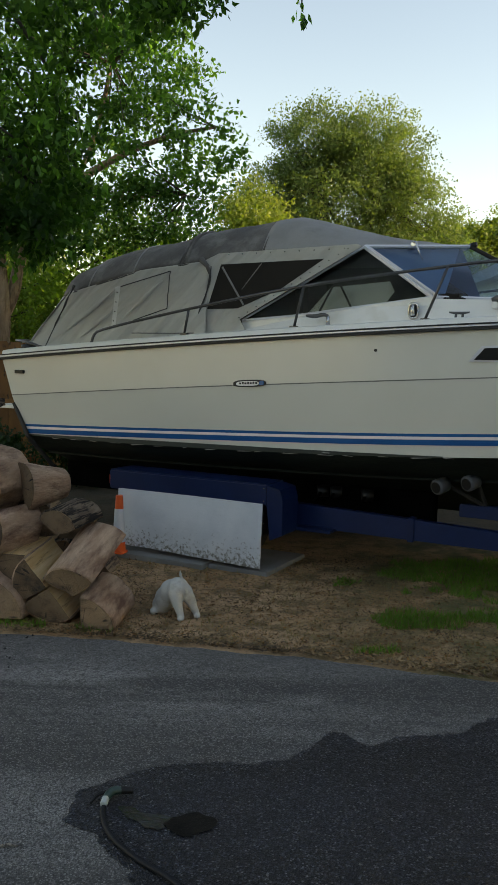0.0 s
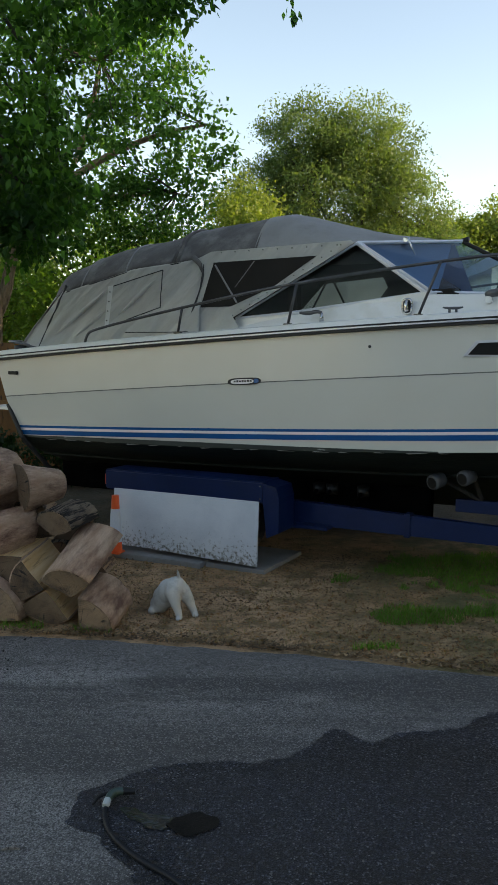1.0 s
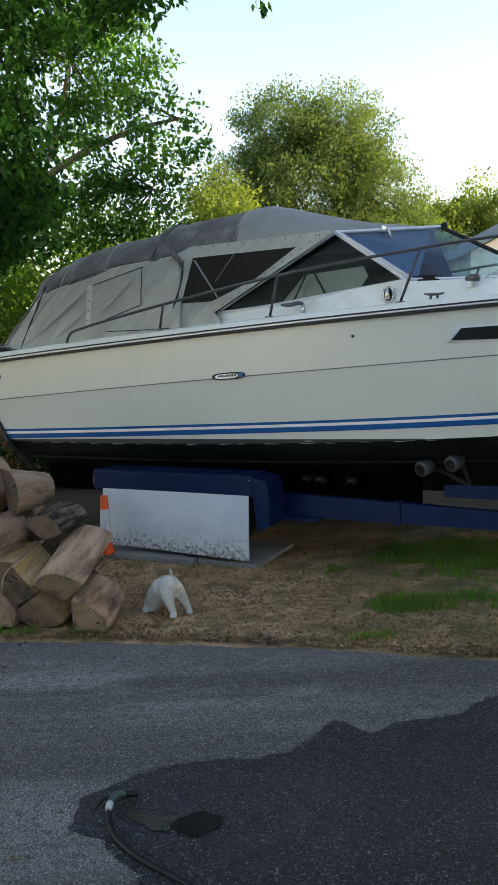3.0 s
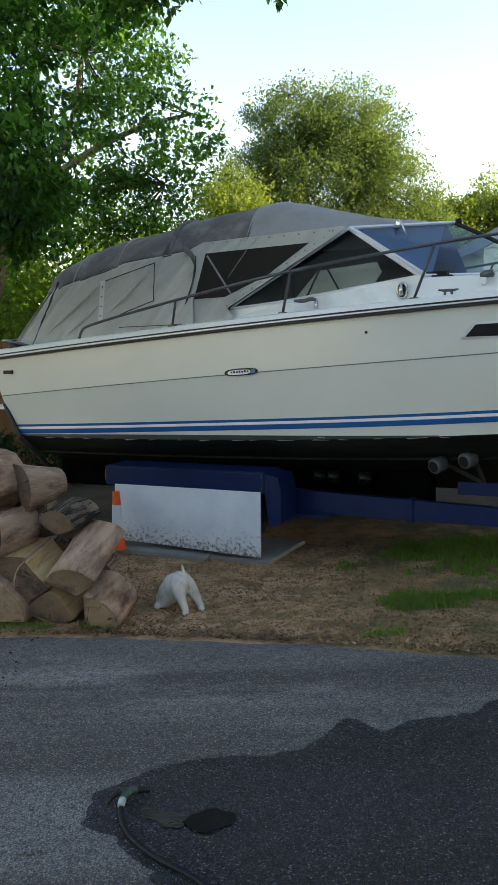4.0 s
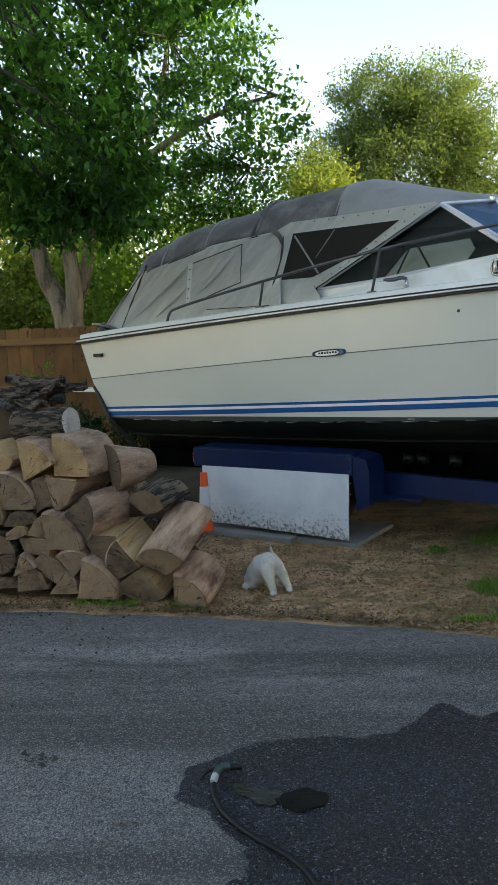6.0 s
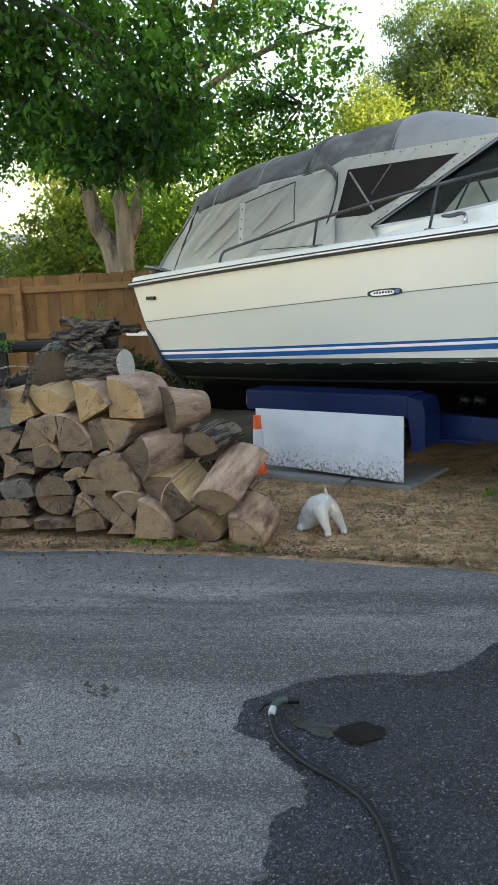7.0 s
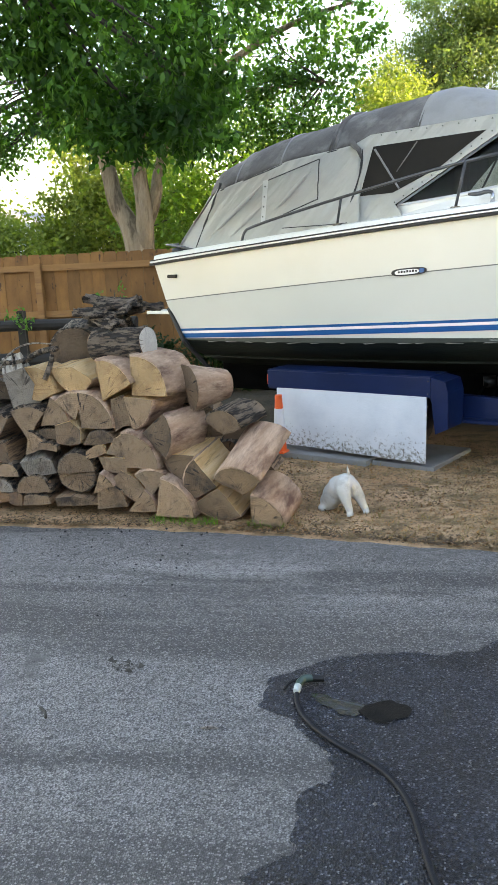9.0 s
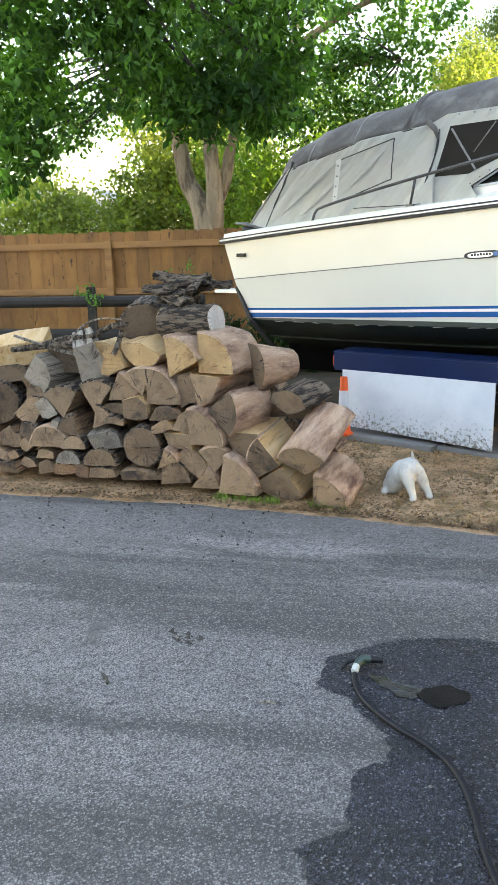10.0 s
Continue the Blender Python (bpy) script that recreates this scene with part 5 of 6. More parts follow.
ball(0.03, 0.03, 0.185, 0.078, 0.085, 0.080)
ball(-0.02, 0.07, 0.155, 0.080, 0.085, 0.085, 20)
ball(-0.05, 0.10, 0.105, 0.082, 0.085, 0.09, 30)
ball(-0.085, 0.12, 0.05, 0.068, 0.075, 0.065, 20)
for a, b, r0, r1 in (((0.015, -0.01, 0.17), (0.035, -0.045, 0.10), 0.055, 0.036), ((0.035, -0.045, 0.10), (0.065, -0.06, 0.012), 0.034, 0.022),
                     ((0.075, 0.03, 0.17), (0.125, 0.02, 0.10), 0.054, 0.036), ((0.12, 0.02, 0.10), (0.166, 0.012, 0.012), 0.034, 0.021),
                     ((0.055, 0.02, 0.245), (0.05, 0.0, 0.295), 0.014, 0.011), ((0.05, 0.0, 0.285), (0.045, -0.005, 0.325), 0.012, 0.006)):
    va, vb = Vector(a), Vector(b)
    for k in range(7):
        p = va.lerp(vb, k / 6)
        r = r0 + (r1 - r0) * k / 6
        ball(p.x, p.y, p.z, r, r, r)
ball(0.058, -0.075, 0.010, 0.024, 0.036, 0.016)
ball(0.164, -0.002, 0.010, 0.026, 0.034, 0.016)
ball(-0.135, 0.08, 0.012, 0.03, 0.035, 0.028)
statue = mesh_ob("dog_statue", bm, statue_white)
statue.matrix_world = pose(-0.435, 5.54, -0.004, 0, 0, 0)
rm = statue.modifiers.new("remesh", 'REMESH')
rm.mode, rm.voxel_size, rm.use_smooth_shade = 'VOXEL', 0.008, True
sm = statue.modifiers.new("smooth", 'SMOOTH')
sm.factor, sm.iterations = 0.6, 6
tagged(statue, "white resin garden statue of a digging dog on bare earth", "statue")

# garden hose and spray nozzle
hose = thing("garden_hose", pose(0, 0, 0), "black rubber garden hose with a spray nozzle on asphalt", "hose")
path = [(-0.473, 3.07), (-0.465, 3.0), (-0.42, 2.88), (-0.31, 2.745), (-0.17, 2.635), (-0.085, 2.52), (-0.038, 2.37), (-0.015, 2.21), (0.005, 2.10), (0.035, 2.0), (0.12, 1.85), (0.3, 1.6), (0.7, 1.2), (1.4, 0.6)]
part("tube", tube_bm([(x, y, 0.026) for x, y in path], 0.0108, 12, None, 3), hose_black, hose, smooth=True)
noz = part("nozzle", tube_bm([(-0.474, 3.105, 0.036), (-0.464, 3.14, 0.042), (-0.45, 3.165, 0.044), (-0.415, 3.172, 0.042)], [0.012, 0.017, 0.018, 0.013], 12, None, 2), nozzle_green, hose, "dark green pistol spray nozzle", True)
part("connector", tube_bm([(-0.477, 3.078, 0.031), (-0.474, 3.09, 0.033), (-0.472, 3.113, 0.037)], [0.012, 0.015, 0.015], 12), nozzle_pale, noz, "pale hose connector")
part("trigger", tube_bm([(-0.462, 3.165, 0.04), (-0.51, 3.15, 0.035), (-0.528, 3.10, 0.026)], [0.009, 0.007, 0.005], 8, None, 1), black_void, noz)
part("spray_head", tube_bm([(-0.422, 3.172, 0.042), (-0.372, 3.174, 0.040)], [0.016, 0.012], 12), black_void, noz)

# dark pipe rack before the fence
rack = thing("pipe_rack", pose(0, 11.0, 0), "dark iron pipe rack along the fence", "rack")
part("upper_pipe", tube_bm([(-9.0, 0, 0.92), (-3.4, 0, 0.92)], 0.075, 10), dark_iron, rack)
part("lower_pipe", tube_bm([(-9.0, -0.05, 0.47), (-3.4, -0.05, 0.47)], 0.085, 10), dark_iron, rack)
for x in (-8.6, -4.98, -3.6):
    part("upright", box_bm(x - 0.05, x + 0.05, -0.1, 0.0, -0.01, 1.12 if x == -4.98 else 1.0, 0.008), dark_iron, rack)

# neighbouring houses
def house(m, w, d, h, rise, label, windows):
    root = thing("house", m, label, "house")
    part("wall", box_bm(0, w, 0, d, -0.05, h), house_white, root)
    for i in range(int(h / 0.2)):
        part("siding", box_bm(-0.012, w + 0.012, -0.014, 0, 0.2 * i + 0.02, 0.2 * i + 0.2), house_white, root)
    bm = bmesh.new()
    o = 0.35
    a = [bm.verts.new(p) for p in ((-o, -o, h - 0.14), (w / 2, -o, h + rise), (w + o, -o, h - 0.14), (w + o, d + o, h - 0.14), (w / 2, d + o, h + rise), (-o, d + o, h - 0.14))]
    bm.faces.new((a[0], a[1], a[4], a[5]))
    bm.faces.new((a[1], a[2], a[3], a[4]))
    bmesh.ops.solidify(bm, geom=bm.faces[:], thickness=0.12)
    part("roof", bm, roof_grey, root, "grey shingled gable roof")
    bm = plate_bm([(0, h - 0.02), (w, h - 0.02), (w / 2, h + rise - 0.12)], 0, 0.1)
    part("gable", bm, house_white, root)
    for x, z in windows:
        win = part("window", box_bm(x, x + 0.9, -0.03, 0.05, z, z + 1.2), house_white, root)
        part("pane", box_bm(x + 0.07, x + 0.83, -0.034, -0.028, z + 0.07, z + 1.13), black_void, win)
    return root


house(pose(5.9, 20.5, 0), 7.5, 8, 3.75, 1.9, "grey-roofed white house behind the trees", [(1.2, 1.2), (4.5, 1.2)])
house(pose(-15.5, 25.0, 0), 5.2, 6, 2.7, 0.9, "white house behind the board fence", [(3.2, 1.1), (1.0, 1.1)])

# ---- trees ----
tree("garden_tree", "forked pale-barked shade tree behind the fence", (-4.62, 15.5, 0),
     [[((0, 0, -0.1), 0.34), ((0.02, 0, 1.0), 0.29), ((0.03, 0, 1.9), 0.27), ((-0.16, 0, 2.4), 0.18), ((-0.38, 0, 2.75), 0.155), ((-0.45, 0, 3.3), 0.14), ((-0.62, 0.05, 3.8), 0.12), ((-1.0, 0.2, 5.0), 0.08)],
      [((0.08, 0, 1.8), 0.22), ((0.17, -0.05, 2.3), 0.175), ((0.17, -0.08, 2.8), 0.14), ((0.12, -0.1, 3.3), 0.13), ((0.2, -0.2, 3.9), 0.10), ((0.5, -0.3, 4.8), 0.07)],
      [((0.10, 0, 2.2), 0.15), ((0.36, 0.08, 2.75), 0.12), ((0.42, 0.1, 3.2), 0.10), ((0.7, 0.3, 4.2), 0.06)],
      [((0.2, -0.2, 3.8), 0.09), ((1.3, -0.5, 4.4), 0.075), ((2.2, -0.7, 4.95), 0.06), ((3.2, -0.8, 5.35), 0.04), ((4.0, -0.8, 5.5), 0.02)],
      [((1.6, -0.5, 4.6), 0.05), ((2.0, -0.5, 5.6), 0.04), ((2.2, -0.5, 6.6), 0.02)],
      [((1.3, -0.5, 4.4), 0.045), ((2.4, -0.6, 4.35), 0.035), ((3.5, -0.7, 4.4), 0.018)]],
     [((-1.7, 0, 6.2), (3.0, 2.3, 2.0), 210, 56), ((0.8, 0, 6.4), (2.0, 2.0, 1.9), 140, 52), ((1.6, 0.2, 8.0), (2.0, 1.8, 1.2), 90, 48), ((0.5, -0.4, 4.3), (1.5, 1.2, 0.7), 95, 50),
      ((-2.5, 0.2, 4.5), (1.7, 1.2, 0.8), 95, 44), ((-3.3, 0.2, 3.65), (1.3, 1.0, 0.6), 62, 42), ((1.7, -0.4, 4.0), (1.3, 1.0, 0.7), 85, 46),
      ((3.1, -0.6, 5.2), (1.35, 1.1, 1.0), 120, 38), ((2.4, -0.5, 6.6), (1.3, 1.0, 0.9), 95, 38), ((3.0, -0.6, 4.1), (1.0, 0.9, 0.55), 60, 36)],
     leaf_mid, 0.105, None, trunk_bark, 11, 12, 0.35, 0.6, group="trees behind the fence", sigma=0.19)
tree("background_tree", "tall feathery tree catching warm sun behind the boat", (3.0, 28, 0),
     [[((0, 0, -0.1), 0.3), ((0, 0, 2.5), 0.22), ((-0.2, 0, 4.5), 0.14), ((-0.9, 0, 7.0), 0.06)], [((0, 0, 2.4), 0.18), ((0.5, 0, 4.5), 0.12), ((1.0, 0, 7.0), 0.05)]],
     [((-0.1, 0, 6.7), (2.4, 2.0, 2.2), 420, 95), ((-1.0, 0, 8.2), (1.5, 1.4, 1.55), 190, 80), ((0.8, 0, 8.1), (1.6, 1.4, 1.6), 190, 80), ((2.0, 0, 6.3), (1.5, 1.5, 1.6), 190, 90),
      ((-2.6, 0, 6.3), (1.3, 1.3, 1.35), 150, 80), ((0.3, 0, 4.7), (3.6, 2.2, 1.3), 300, 95), ((3.1, 0, 5.2), (0.9, 1.0, 0.9), 80, 70)],
     leaf_far, 0.105, None, twig_bark, 12, 16, 0.1, 0.5, group="trees behind the boat", sigma=0.30)
tree("background_tree", "yellow-green sunlit tree beside the tall one", (-0.7, 24.5, 0),
     [[((0, 0, -0.1), 0.2), ((0, 0, 2.5), 0.14), ((0.2, 0, 4.5), 0.06)]],
     [((0.2, 0, 4.0), (1.9, 1.5, 1.1), 190, 60), ((0.7, 0, 5.35), (0.95, 1.0, 1.0), 110, 55)],
     leaf_yellow, 0.115, None, twig_bark, 13, 14, 0.3, 0.65, group="trees behind the boat")
tree("background_tree", "yellow-green sunlit tree by the white house", (9.2, 33, 0),
     [[((0, 0, -0.1), 0.2), ((0, 0, 2.5), 0.14), ((0.2, 0, 4.5), 0.06)]],
     [((-1.0, 0, 5.3), (3.4, 2.0, 1.5), 220, 85), ((1.0, 0, 5.6), (2.6, 2.0, 1.9), 170, 85)],
     leaf_yellow, 0.15, None, twig_bark, 14, 14, 0.3, 0.65, group="trees behind the boat")
tree("background_tree", "bright yellow-green tree beyond the fence", (-9.5, 21, 0),
     [[((0, 0, -0.1), 0.2), ((0.6, 0, 0.8), 0.14), ((1.6, 0, 1.8), 0.06)]],
     [((2.3, 0, 2.3), (1.4, 1.2, 1.35), 170, 75), ((0.4, 0, 1.9), (1.7, 1.2, 0.95), 150, 70), ((-2.0, 0.4, 1.5), (1.6, 1.2, 0.75), 90, 70), ((3.7, -0.5, 3.0), (1.2, 1.0, 1.4), 110, 70), ((2.2, 0.6, 4.9), (1.3, 1.2, 1.0), 80, 60), ((2.4, 0, 3.7), (1.1, 1.0, 0.9), 70, 60), ((-1.4, 0.3, 2.7), (1.2, 1.0, 0.8), 80, 60)],
     leaf_yellow, 0.12, None, twig_bark, 15, 1, 0.3, 0.7, group="trees behind the fence")
tree("background_tree", "shaded green tree between fence and boat", (-2.6, 18.5, 0),
     [[((0, 0, -0.1), 0.2), ((0, 0, 2.0), 0.14), ((0.2, 0, 4.0), 0.06)]],
     [((-0.6, 0, 3.2), (1.9, 1.4, 1.6), 150, 80), ((1.2, 0, 2.6), (1.8, 1.4, 1.4), 110, 80), ((-2.4, 1.5, 2.6), (1.5, 1.1, 1.0), 80, 65)],
     leaf_light, 0.11, None, twig_bark, 16, 4, 0.4, 0.7, group="trees behind the fence")
# overhanging foliage close to the drive
tree("overhanging_tree", "broad-leaved tree with drooping branches over the woodpile", (-7.2, 6.8, 0),
     [[((0, 0, -0.1), 0.26), ((0.1, 0, 2.0), 0.22), ((0.6, 0, 3.6), 0.16), ((2.2, 0.2, 4.9), 0.10), ((4.6, 0.0, 5.0), 0.05)],
      [((0.5, 0, 3.3), 0.12), ((2.2, -0.6, 4.2), 0.08), ((4.0, -0.8, 4.3), 0.04)]],
     [((2.6, 0.0, 4.2), (1.5, 1.1, 0.8), 95, 38), ((4.4, -0.1, 4.05), (1.3, 0.9, 0.62), 105, 38), ((5.15, -0.1, 3.2), (0.85, 0.6, 0.60), 95, 38), ((5.7, -0.1, 3.4), (0.36, 0.45, 0.55), 34, 34),
      ((5.25, -0.1, 2.72), (0.6, 0.5, 0.32), 62, 34), ((3.72, -0.4, 2.98), (0.42, 0.45, 0.8), 125, 38), ((6.0, -0.4, 4.35), (0.9, 0.7, 0.24), 70, 36), ((4.55, -0.2, 3.25), (0.35, 0.5, 0.45), 45, 36)],
     leaf_near, 0.085, None, twig_bark, 17, 4, 0.6, 0.52, sigma=0.12)
tree("hanging_twig", "thin hanging twig with a few leaves", (0.25, 4.02, 3.2),
     [[((-2.85, 2.78, 1.79), 0.03), ((-0.9, 1.0, 1.75), 0.014), ((-0.05, 0.1, 1.1), 0.006), ((0.0, 0, 0.12), 0.003)]],
     [((0.0, 0, 0.08), (0.03, 0.03, 0.09), 4, 3)], leaf_near, 0.06, None, twig_bark, 18, 2, 1.5, 0.5, category="twig", sigma=0.025)
# unseen trees added beside the yard to block the low sun
rng = np.random.default_rng(5)
for i, (x, y) in enumerate(((15, -8), (15.5, -3), (15, 1.5), (15.5, 6.0), (16, 10.8))):
    t = tree("sun_block_tree", "unseen dense leafy tree added to block the low sun", (x, y, 0),
             [[((0, 0, -0.1), 0.3), ((0, 0, 3.0), 0.22), ((0, 0, 6), 0.1)]],
             [((0, 0, 6.5), (2.6, 3.4, 5.6), 200, 26)], leaf_mid, 0.34, None, twig_bark, 30 + i, 6, 0.4, 0.7, group="boundary trees", sigma=0.5)
    # solid core so that no sun leaks through the crown
    bm = bmesh.new()
    bmesh.ops.create_icosphere(bm, subdivisions=4, radius=1.0)
    for v in bm.verts:
        v.co = Vector((v.co.x * 2.1, v.co.y * 3.6, v.co.z * 5.6 + 6.4)) * (1 + 0.0) + v.co * 0.5 * noise.noise(v.co * 2.2 + Vector((i, 0, 0)))
    part("sun_block_core", bm, leaf_mid, t, "solid core added inside the crown to stop sun leaking")


# ---- the woodpile ----
END = {"g": grain_grey, "t": grain_tan, "f": grain_grey, "w": grain_pale, "y": split_fresh, "r": grain_red, "p": grain_white}
SIDE = {"g": split_old, "t": split_fresh, "f": split_fresh, "w": split_pale, "y": split_fresh, "r": split_old, "p": split_old}
LABEL = {"g": "weathered grey-brown split firewood log with bark", "t": "tan split firewood log with fresh pale faces", "f": "split firewood log with fresh yellow face",
         "w": "bleached pale grey split firewood log", "y": "fresh yellow split firewood log", "r": "reddish split firewood log", "p": "bark-covered round log with pale sawn end"}
log_count = 0


def prism(poly, length, seed, mats, smooth_from=0, flat_sides=()):
    """A log body: a ragged polygon drawn out along y. Slot 0 ends, slot 1 split sides."""
    bm = bmesh.new()
    rows = 6
    g = []
    for i in range(rows):
        y = length * i / (rows - 1)
        ring = []
        for k, (x, z) in enumerate(poly):
            j = 0.007 * noise.noise((k * 1.7 + seed, i * 0.9, seed)) if 0 < i else 0.0
            ring.append(bm.verts.new((x + j, y + (0.012 * noise.noise((x * 9, z * 9, seed)) if i in (0, rows - 1) else 0), z + j)))
        g.append(ring)
    n = len(poly)
    for i in range(rows - 1):
        for k in range(n):
            f = bm.faces.new((g[i][k], g[i][(k + 1) % n], g[i + 1][(k + 1) % n], g[i + 1][k]))
            f.material_index = 1
    for ring, rev in ((g[0], True), (g[-1], False)):
        f = bm.faces.new(ring[::-1] if rev else ring)
        bmesh.ops.triangulate(bm, faces=[f])
    bmesh.ops.recalc_face_normals(bm, faces=bm.faces[:])
    return bm


smooth, rough = bark_smooth, bark_rough


def split_log(x, y, z, r, a0, a1, yaw, pitch, tone, length, bark, taper=1.0):
    """A wedge of a round: pith at the local origin, arc from a0 to a1 degrees, sawn face towards -y."""
    global log_count
    log_count += 1
    sd = log_count * 3.37
    if r < 0.2:
        y += 0.06 * noise.noise((sd, 1.1, 7.7))
    full = a1 - a0 > 350
    steps = max(5, int((a1 - a0) / 12))
    angs = [radians(a0 + (a1 - a0) * k / steps) for k in range(steps + (0 if full else 1))]
    wob = [1 + 0.06 * noise.noise((math.cos(a) * 1.6 + sd, math.sin(a) * 1.6, sd)) for a in angs]
    inner = 0.955 if bark else 1.0
    arc = [(r * inner * w * math.cos(a), r * inner * w * math.sin(a)) for a, w in zip(angs, wob)]
    poly = arc if full else [(0.0, 0.0)]
    if not full:
        for q in (0.33, 0.66):
            poly.append((arc[0][0] * q + 0.012 * noise.noise((q * 5, sd, 0)), arc[0][1] * q + 0.012 * noise.noise((q * 5, sd, 3))))
        poly += arc
        for q in (0.66, 0.33):
            poly.append((arc[-1][0] * q + 0.012 * noise.noise((q * 5, sd, 6)), arc[-1][1] * q + 0.012 * noise.noise((q * 5, sd, 9))))
    body = prism(poly, length, sd, 2)
    for v in body.verts:
        k = 1 + (taper - 1) * v.co.y / length
        v.co.x, v.co.z = v.co.x * k, v.co.z * k
    ob = mesh_ob("firewood_log", body, [END[tone], SIDE[tone]])
    ob.matrix_world = pose(x, y, z, pitch, 0, -yaw)
    tagged(ob, LABEL[tone], "firewood log", "logs of the woodpile")
    if bark:
        bm = bmesh.new()
        rows = 13
        amp = 0.014 if bark is bark_rough else 0.009
        g = []
        for i in range(rows):
            yy = 0.004 + (length - 0.008) * i / (rows - 1)
            ring = []
            for k, (a, w) in enumerate(zip(angs, wob)):
                q = r * w * (1.0 + (0.02 if bark is bark_rough else 0.0)) + amp * noise.noise((math.cos(a) * r * (30 if bark is bark_rough else 14) + sd, math.sin(a) * r * (30 if bark is bark_rough else 14), yy * 8))
                ring.append((bm.verts.new((q * math.cos(a), yy, q * math.sin(a))), bm.verts.new((r * 0.945 * w * math.cos(a), yy, r * 0.945 * w * math.sin(a)))))
            g.append(ring)
        m = len(angs)
        for i in range(rows - 1):
            for k in range(m if full else m - 1):
                k2 = (k + 1) % m
                bm.faces.new((g[i][k][0], g[i][k2][0], g[i + 1][k2][0], g[i + 1][k][0]))
        for i in (0, rows - 1):
            for k in range(m if full else m - 1):
                k2 = (k + 1) % m
                bm.faces.new((g[i][k][0], g[i][k2][0], g[i][k2][1], g[i][k][1]))
        if not full:
            for i in range(rows - 1):
                for k in (0, m - 1):
                    bm.faces.new((g[i][k][0], g[i + 1][k][0], g[i + 1][k][1], g[i][k][1]))
        bmesh.ops.recalc_face_normals(bm, faces=bm.faces[:])
        for v in bm.verts:
            k = 1 + (taper - 1) * v.co.y / length
            v.co.x, v.co.z = v.co.x * k, v.co.z * k
        part("bark", bm, bark, ob, "smooth pinkish bark" if bark is bark_smooth else "furrowed grey bark", True)
    return ob


def split_block(x, y, z, w, h, rot, yaw, pitch, tone, length):
    """An uneven four- to six-sided split piece about its own middle."""
    global log_count
    log_count += 1
    sd = log_count * 2.71
    y += 0.07 * noise.noise((sd, 1.1, 7.7))
    w, h = w * 0.93, h * 0.91
    c, s = math.cos(radians(rot)), math.sin(radians(rot))
    poly = []
    for k, (u, v) in enumerate(((-0.52, -0.46), (0.0, -0.50), (0.54, -0.44), (0.46, 0.30), (0.12, 0.55), (-0.46, 0.44))):
        u += 0.26 * noise.noise((k * 2.3, sd, 0.5))
        v += 0.26 * noise.noise((k * 2.3, sd, 5.5))
        poly.append((w * u * c - h * v * s, w * u * s + h * v * c))
    body = prism(poly, length, sd, 2)
    barked = log_count % 3 != 0 and tone in "gr"
    if barked:                                     # one or two sides still carry bark
        up = Vector((0.5 * noise.noise((sd, 3.3, 0.2)), 0, 1)).normalized()
        for f in body.faces:
            if f.material_index == 1 and f.normal.dot(up) > 0.6:
                f.material_index = 2
    ob = mesh_ob("firewood_log", body, [END[tone], SIDE[tone], bark_rough])
    ob.matrix_world = pose(x, y, z, pitch, 0, -yaw)
    return tagged(ob, LABEL[tone] if barked else LABEL[tone].replace(" with bark", " without bark"), "firewood log", "logs of the woodpile")


split_log(-1.82, 5.53, 0.82, 0.282, 0, 90, 14, 0, "t", 0.42, smooth)
split_log(-1.49, 5.70, 0.83, 0.175, -70, 170, 48, 0, "g", 0.32, smooth, 0.6)
split_log(-1.75, 5.47, 0.57, 0.251, -42, 38, 24, 0, "g", 0.40, smooth)
split_log(-1.89, 5.54, 0.81, 0.245, -75, -4, 18, 0, "f", 0.45, smooth)
split_log(-0.99, 5.25, 0.00, 0.215, 0, 90, 10, 8, "g", 0.42, smooth)
split_log(-1.06, 5.30, 0.19, 0.220, 38, 148, 18, 24, "g", 0.52, smooth)
split_log(-1.235, 5.33, 0.235, 0.244, 127, 209, 12, 8, "f", 0.42, smooth)
split_log(-1.225, 5.335, 0.225, 0.242, 214, 306, 12, 8, "f", 0.42, smooth)
split_log(-1.39, 5.40, 0.43, 0.231, 180, 255, 14, 4, "f", 0.42, smooth)
split_log(-1.66, 5.34, 0.03, 0.280, 0, 80, 6, 0, "g", 0.42, smooth)
split_log(-1.86, 5.37, 0.05, 0.198, 0, 52, 0, 0, "g", 0.42, smooth)
split_log(-1.69, 5.37, 0.16, 0.182, 55, 130, 0, 0, "g", 0.42, smooth)
split_log(-1.87, 5.43, 0.34, 0.244, 0, 96, 8, 0, "g", 0.42, smooth)
split_block(-1.96, 5.45, 0.36, 0.238, 0.123, 5, 12, 0, "f", 0.40)
split_block(-1.86, 5.40, 0.21, 0.237, 0.145, -38, 0, 0, "f", 0.40)
split_log(-2.24, 5.47, 0.30, 0.140, 0, 180, -4, 0, "g", 0.40, rough)
split_log(-2.24, 5.47, 0.29, 0.136, 180, 360, 0, 0, "g", 0.40, rough)
split_block(-2.52, 5.51, 0.33, 0.236, 0.134, 6, -12, 0, "w", 0.40)
split_log(-2.56, 5.47, 0.16, 0.126, 0, 180, 0, 0, "g", 0.40, rough)
split_block(-2.55, 5.46, 0.11, 0.205, 0.079, 0, 0, 0, "g", 0.40)
split_block(-2.27, 5.43, 0.11, 0.280, 0.078, 0, 0, 0, "g", 0.40)
split_block(-1.99, 5.40, 0.14, 0.200, 0.177, 0, 0, 0, "g", 0.40)
split_log(-2.10, 5.42, 0.17, 0.154, 20, 70, 0, 0, "g", 0.42, smooth)
split_block(-2.29, 5.53, 0.55, 0.179, 0.156, -3, 4, 0, "f", 0.40)
